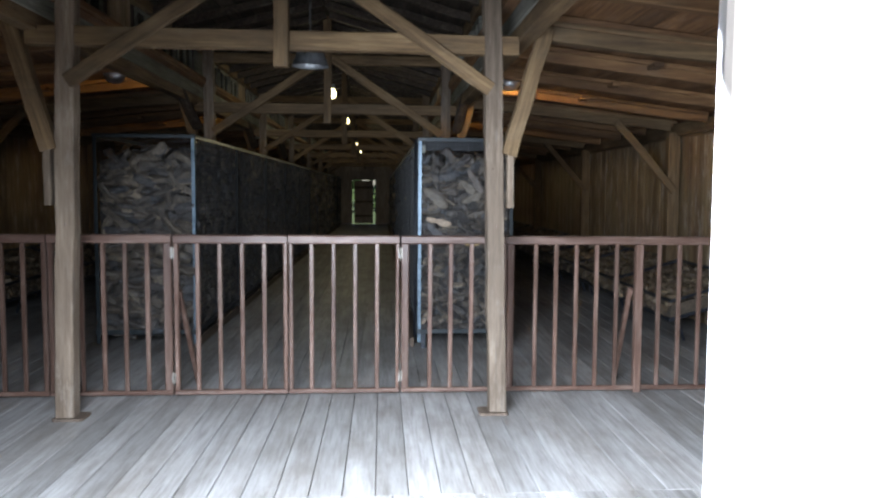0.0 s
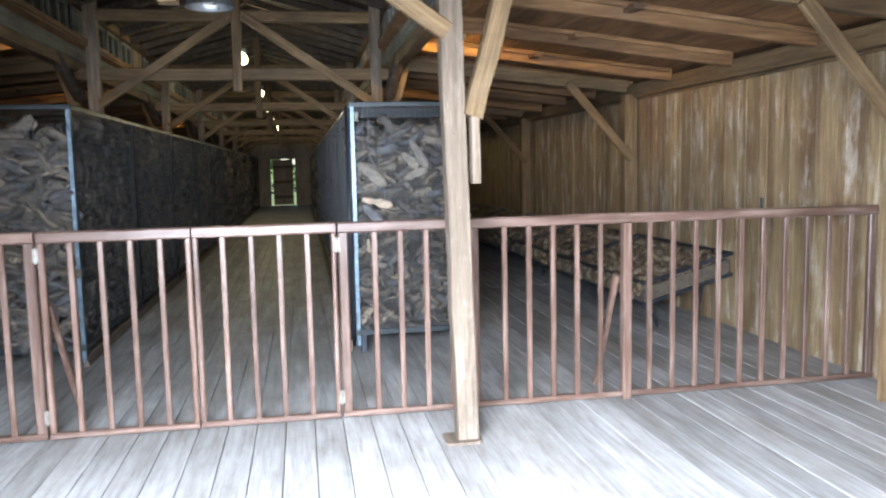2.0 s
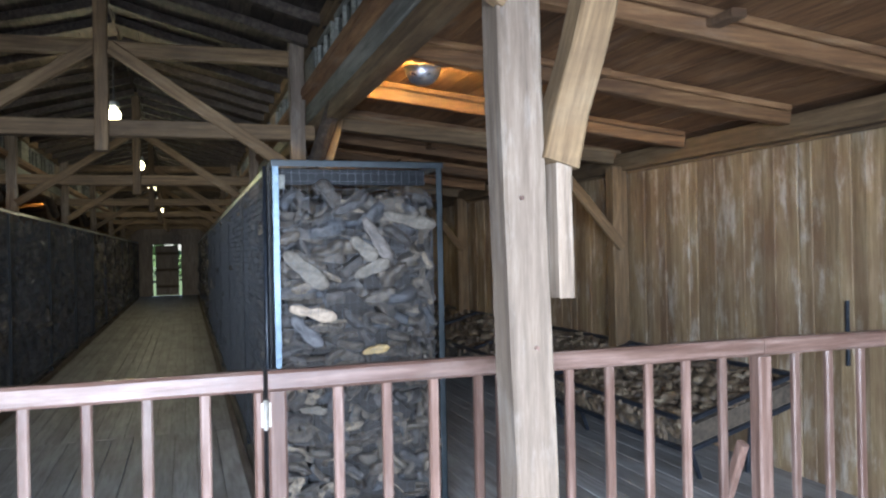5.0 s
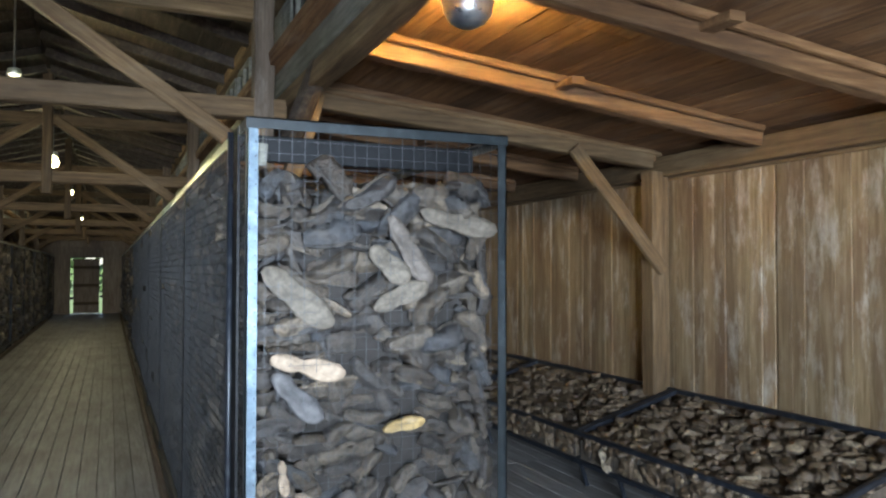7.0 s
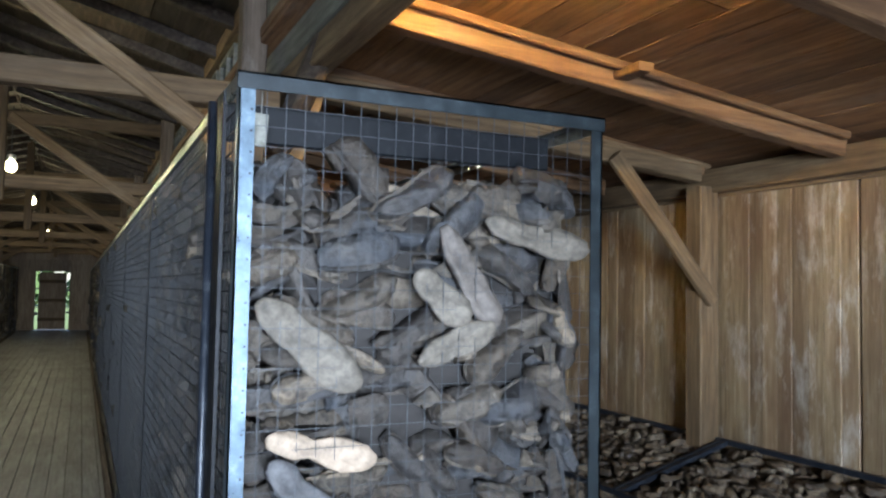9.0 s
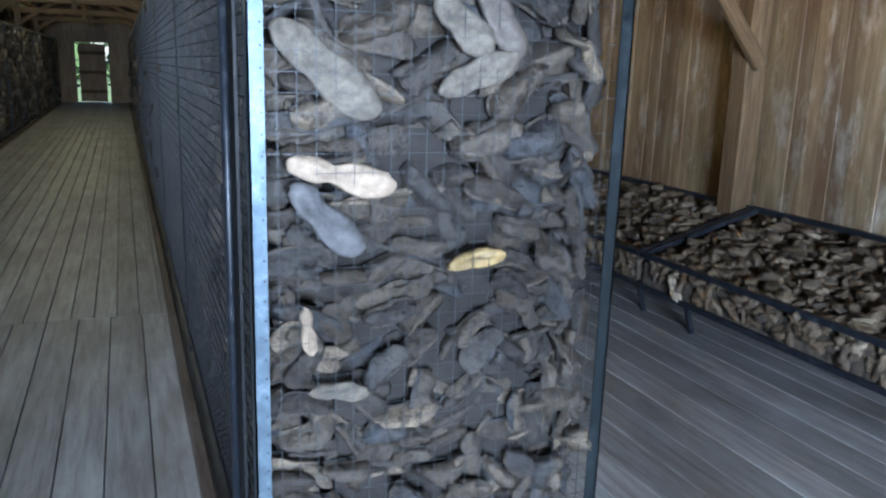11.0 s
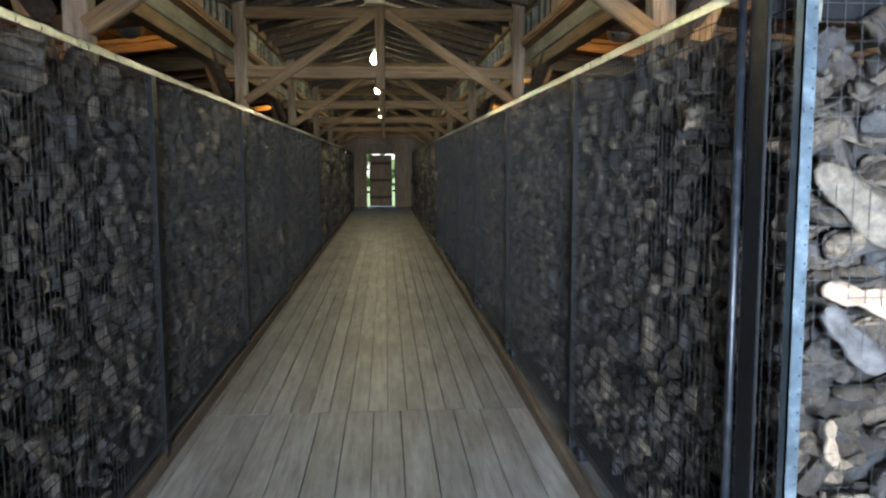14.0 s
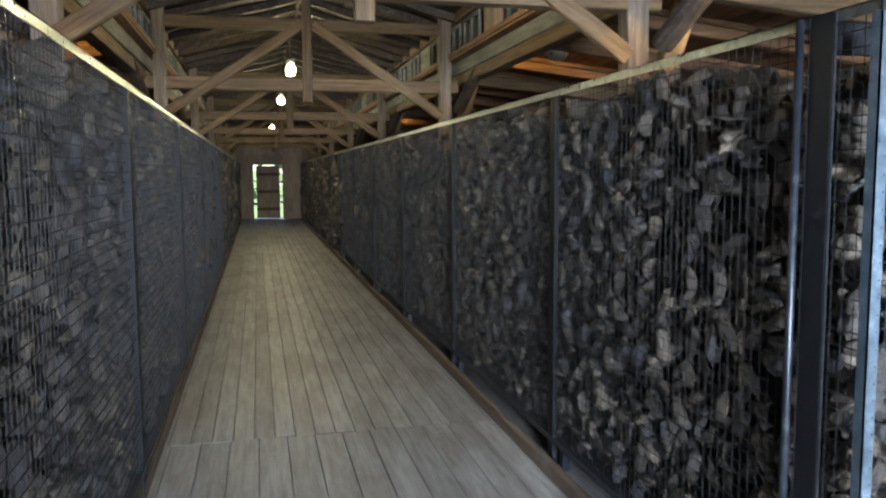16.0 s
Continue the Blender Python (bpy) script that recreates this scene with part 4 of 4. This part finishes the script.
def tray(y0, y1, sgn, label):
    """A low sloping wire tray on steel legs, full of shoes."""
    t = thing("shoe_tray", label, "display tray", "shoe trays")
    def px(u, z):
        x = TX0 + (TX1 - TX0) * u
        return (x if sgn > 0 else 2 * MID - x, z + (TZ1 - TZ0) * u)
    for u, z, nm in ((0, TZ0, "top_rail"), (1, TZ0, "top_rail"), (0, TZ0 - 0.21, "bottom_rail"), (1, TZ0 - 0.21, "bottom_rail")):
        x, zz = px(u, z)
        part(nm, Shape().bar((x, y0 + 0.004, zz), (x, y1 - 0.004, zz), 0.035, 0.035, cham=0.004), DARK_STEEL, t)
    for y in (y0 + 0.02, y1 - 0.02):
        for z in (TZ0, TZ0 - 0.21):
            a, b = px(0, z), px(1, z)
            part("cross_rail", Shape().bar((a[0], y, a[1]), (b[0], y, b[1]), 0.034, 0.034, cham=0.004), DARK_STEEL, t)
    for y in (y0 + 0.25, y1 - 0.25):
        for u, du in ((0.16, 0.12), (0.8, -0.06)):
            a, b = px(u, TZ0 - 0.21), px(u + du, 0)
            part("leg", Shape().bar((a[0], y, a[1]), (b[0], y, 0.0), 0.03, 0.03, side=(0, 1, 0), cham=0.003), DARK_STEEL, t)
    a, b = px(0.01, TZ0 - 0.205), px(0.99, TZ0 - 0.205)
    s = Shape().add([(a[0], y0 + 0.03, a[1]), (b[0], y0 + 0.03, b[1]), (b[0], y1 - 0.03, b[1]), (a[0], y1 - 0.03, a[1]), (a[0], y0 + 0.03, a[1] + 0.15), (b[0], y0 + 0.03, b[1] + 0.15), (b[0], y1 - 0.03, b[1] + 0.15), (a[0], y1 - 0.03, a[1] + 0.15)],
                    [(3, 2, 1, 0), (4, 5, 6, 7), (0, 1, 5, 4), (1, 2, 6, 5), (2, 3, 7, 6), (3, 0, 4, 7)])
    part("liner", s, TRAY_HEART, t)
    x, zz = px(0, TZ0 - 0.20)
    part("front_mesh", wire_sheet((x, y0 + 0.03, zz), (0, y1 - y0 - 0.06, 0), (0, 0, 0.19), 30, 3, 0.0014), WIRE, t)
    return t


for sgn, last in ((1, 37.0), (-1, 18.0)):
    y = 8.0
    ps = []
    while y < last:
        tray(y, y + 2.19, sgn, "low dark steel tray heaped with old shoes")
        n = 640 if y < 12 else 170
        for i in range(n):
            u = rng.uniform(0.03, 0.97)
            x = TX0 + (TX1 - TX0) * u
            ps.append(lying(x if sgn > 0 else 2 * MID - x, rng.uniform(y + 0.08, y + 2.11), TZ0 - 0.045 + (TZ1 - TZ0) * u + rng.uniform(-0.03, 0.03), "+z", 25, 0.58 if y < 12 else 0.75))
        for i in range(n // 4):
            x = TX0 + 0.045
            ps.append(lying(x if sgn > 0 else 2 * MID - x, rng.uniform(y + 0.1, y + 2.08), TZ0 - 0.10 + rng.uniform(-0.05, 0.04), "-x" if sgn > 0 else "+x", 50, 0.75))
        y += 2.2
    heap("shoe_heap", ps, "dusty brown old shoes heaped in the tray", LEATHER_TRAY)

# a dark iron rod standing by the wall
tagged(part("iron_rod", Shape().tube((4.062, 7.55, 0.88), (4.062, 7.55, 1.32), 0.014, 8), DARK_STEEL), "short dark iron rod fixed upright on the wall", "rod")

# kerb planks along the corridor
for nm, x in (("east", 0.235), ("west", -2.055)):
    tagged(part("baseboard_" + nm, Shape().bar((x, 8.0, 0.05), (x, 37.0, 0.05), 0.045, 0.10, rings=30, wob=0.003), PLINTH), "brown kerb plank along the cage foot", "kerb", kind="structure")

# ---------- outside ----------
tagged(part("grass_field", Shape().box(-60, 60, 42, 160, -0.148, -0.13), GRASS), "grass behind the barrack", "grass", kind="stuff")
s = Shape()
for i in range(900):
    c = Vector((rng.uniform(-30, 30), rng.uniform(70, 78), abs(rng.gauss(0, 5.0))))
    a = Vector((rng.uniform(-1, 1), rng.uniform(-1, 1), rng.uniform(-1, 1))).normalized() * rng.uniform(0.4, 1.1)
    b = a.orthogonal().normalized() * rng.uniform(0.4, 1.0)
    s.add([c - a, c + b, c + a, c - b], [(0, 1, 2, 3)])
tagged(part("far_hedge", s, LEAVES), "green trees far behind the barrack", "trees", kind="stuff")

# ---------- boards of walls and floor ----------
def board_row(parent, items, mat):
    """Items: (width, length, height, place). Alike boards share a mesh."""
    cache = {}
    for w, l, h, p, axis in items:
        key = (round(w, 3), round(l, 3), round(h, 3), axis)
        if key not in cache:
            s = Shape()
            if axis == "z":
                s.bar((0, 0, 0), (0, 0, l), w, h, side=(1, 0, 0), cham=0.003)
            else:
                s.bar((0, 0, 0), (0, l, 0), w, h, side=(0, 0, 1), cham=0.003)
            cache[key] = s.mesh("board" if axis == "z" else "plank", mat)
        ob = new("board" if axis == "z" else "plank", cache[key])
        ob.parent = parent
        ob.location = p


items, rest = [], Shape()
y, k = 0.80, 0
WIDTHS = (0.114, 0.121, 0.118, 0.126)
while y < Y1 - 0.06:
    if k % 10 == 0:
        y = 0.79 + 1.2 * (k // 10) + 0.016
    w = WIDTHS[(k * 7) % 4] * 0.986
    dx = (0.0, 0.003, -0.002)[k % 3]
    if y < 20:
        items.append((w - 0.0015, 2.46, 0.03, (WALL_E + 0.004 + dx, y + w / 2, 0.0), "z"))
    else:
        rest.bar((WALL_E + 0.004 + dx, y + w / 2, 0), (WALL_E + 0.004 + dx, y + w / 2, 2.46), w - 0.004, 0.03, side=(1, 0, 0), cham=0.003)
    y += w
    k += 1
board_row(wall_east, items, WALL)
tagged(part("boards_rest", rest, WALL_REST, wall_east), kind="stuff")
items, y = [], Y0 + 0.02
while y < 14:
    items.append((0.116, 2.46, 0.03, (WALL_W - 0.004, y + 0.06, 0.0), "z"))
    y += 0.12
board_row(wall_west, items, WALL)

items, rest = [], Shape()
for y0, y1, w in ((Y0 - 0.10, 3.86, 0.172), (3.862, 11.33, 0.186), (11.332, 24.0, 0.137), (24.005, Y1, 0.137)):
    x = WALL_W
    while x < WALL_E - 0.03:
        dz = rng.choice((0.0, -0.001, -0.002, -0.0035))
        if y0 < 12 and (y0 < 11 or -2.2 < x < 0.4):
            items.append((w - 0.005, round(y1 - y0, 3), 0.022, (x + w / 2, y0, -0.011 + dz), "y"))
        else:
            rest.bar((x + w / 2, y0, -0.011 + dz), (x + w / 2, y1, -0.011 + dz), w - 0.005, 0.022, cham=0.003)
        x += w
board_row(floor, items, FLOOR)
tagged(part("planks_rest", rest, FLOOR, floor), kind="stuff")
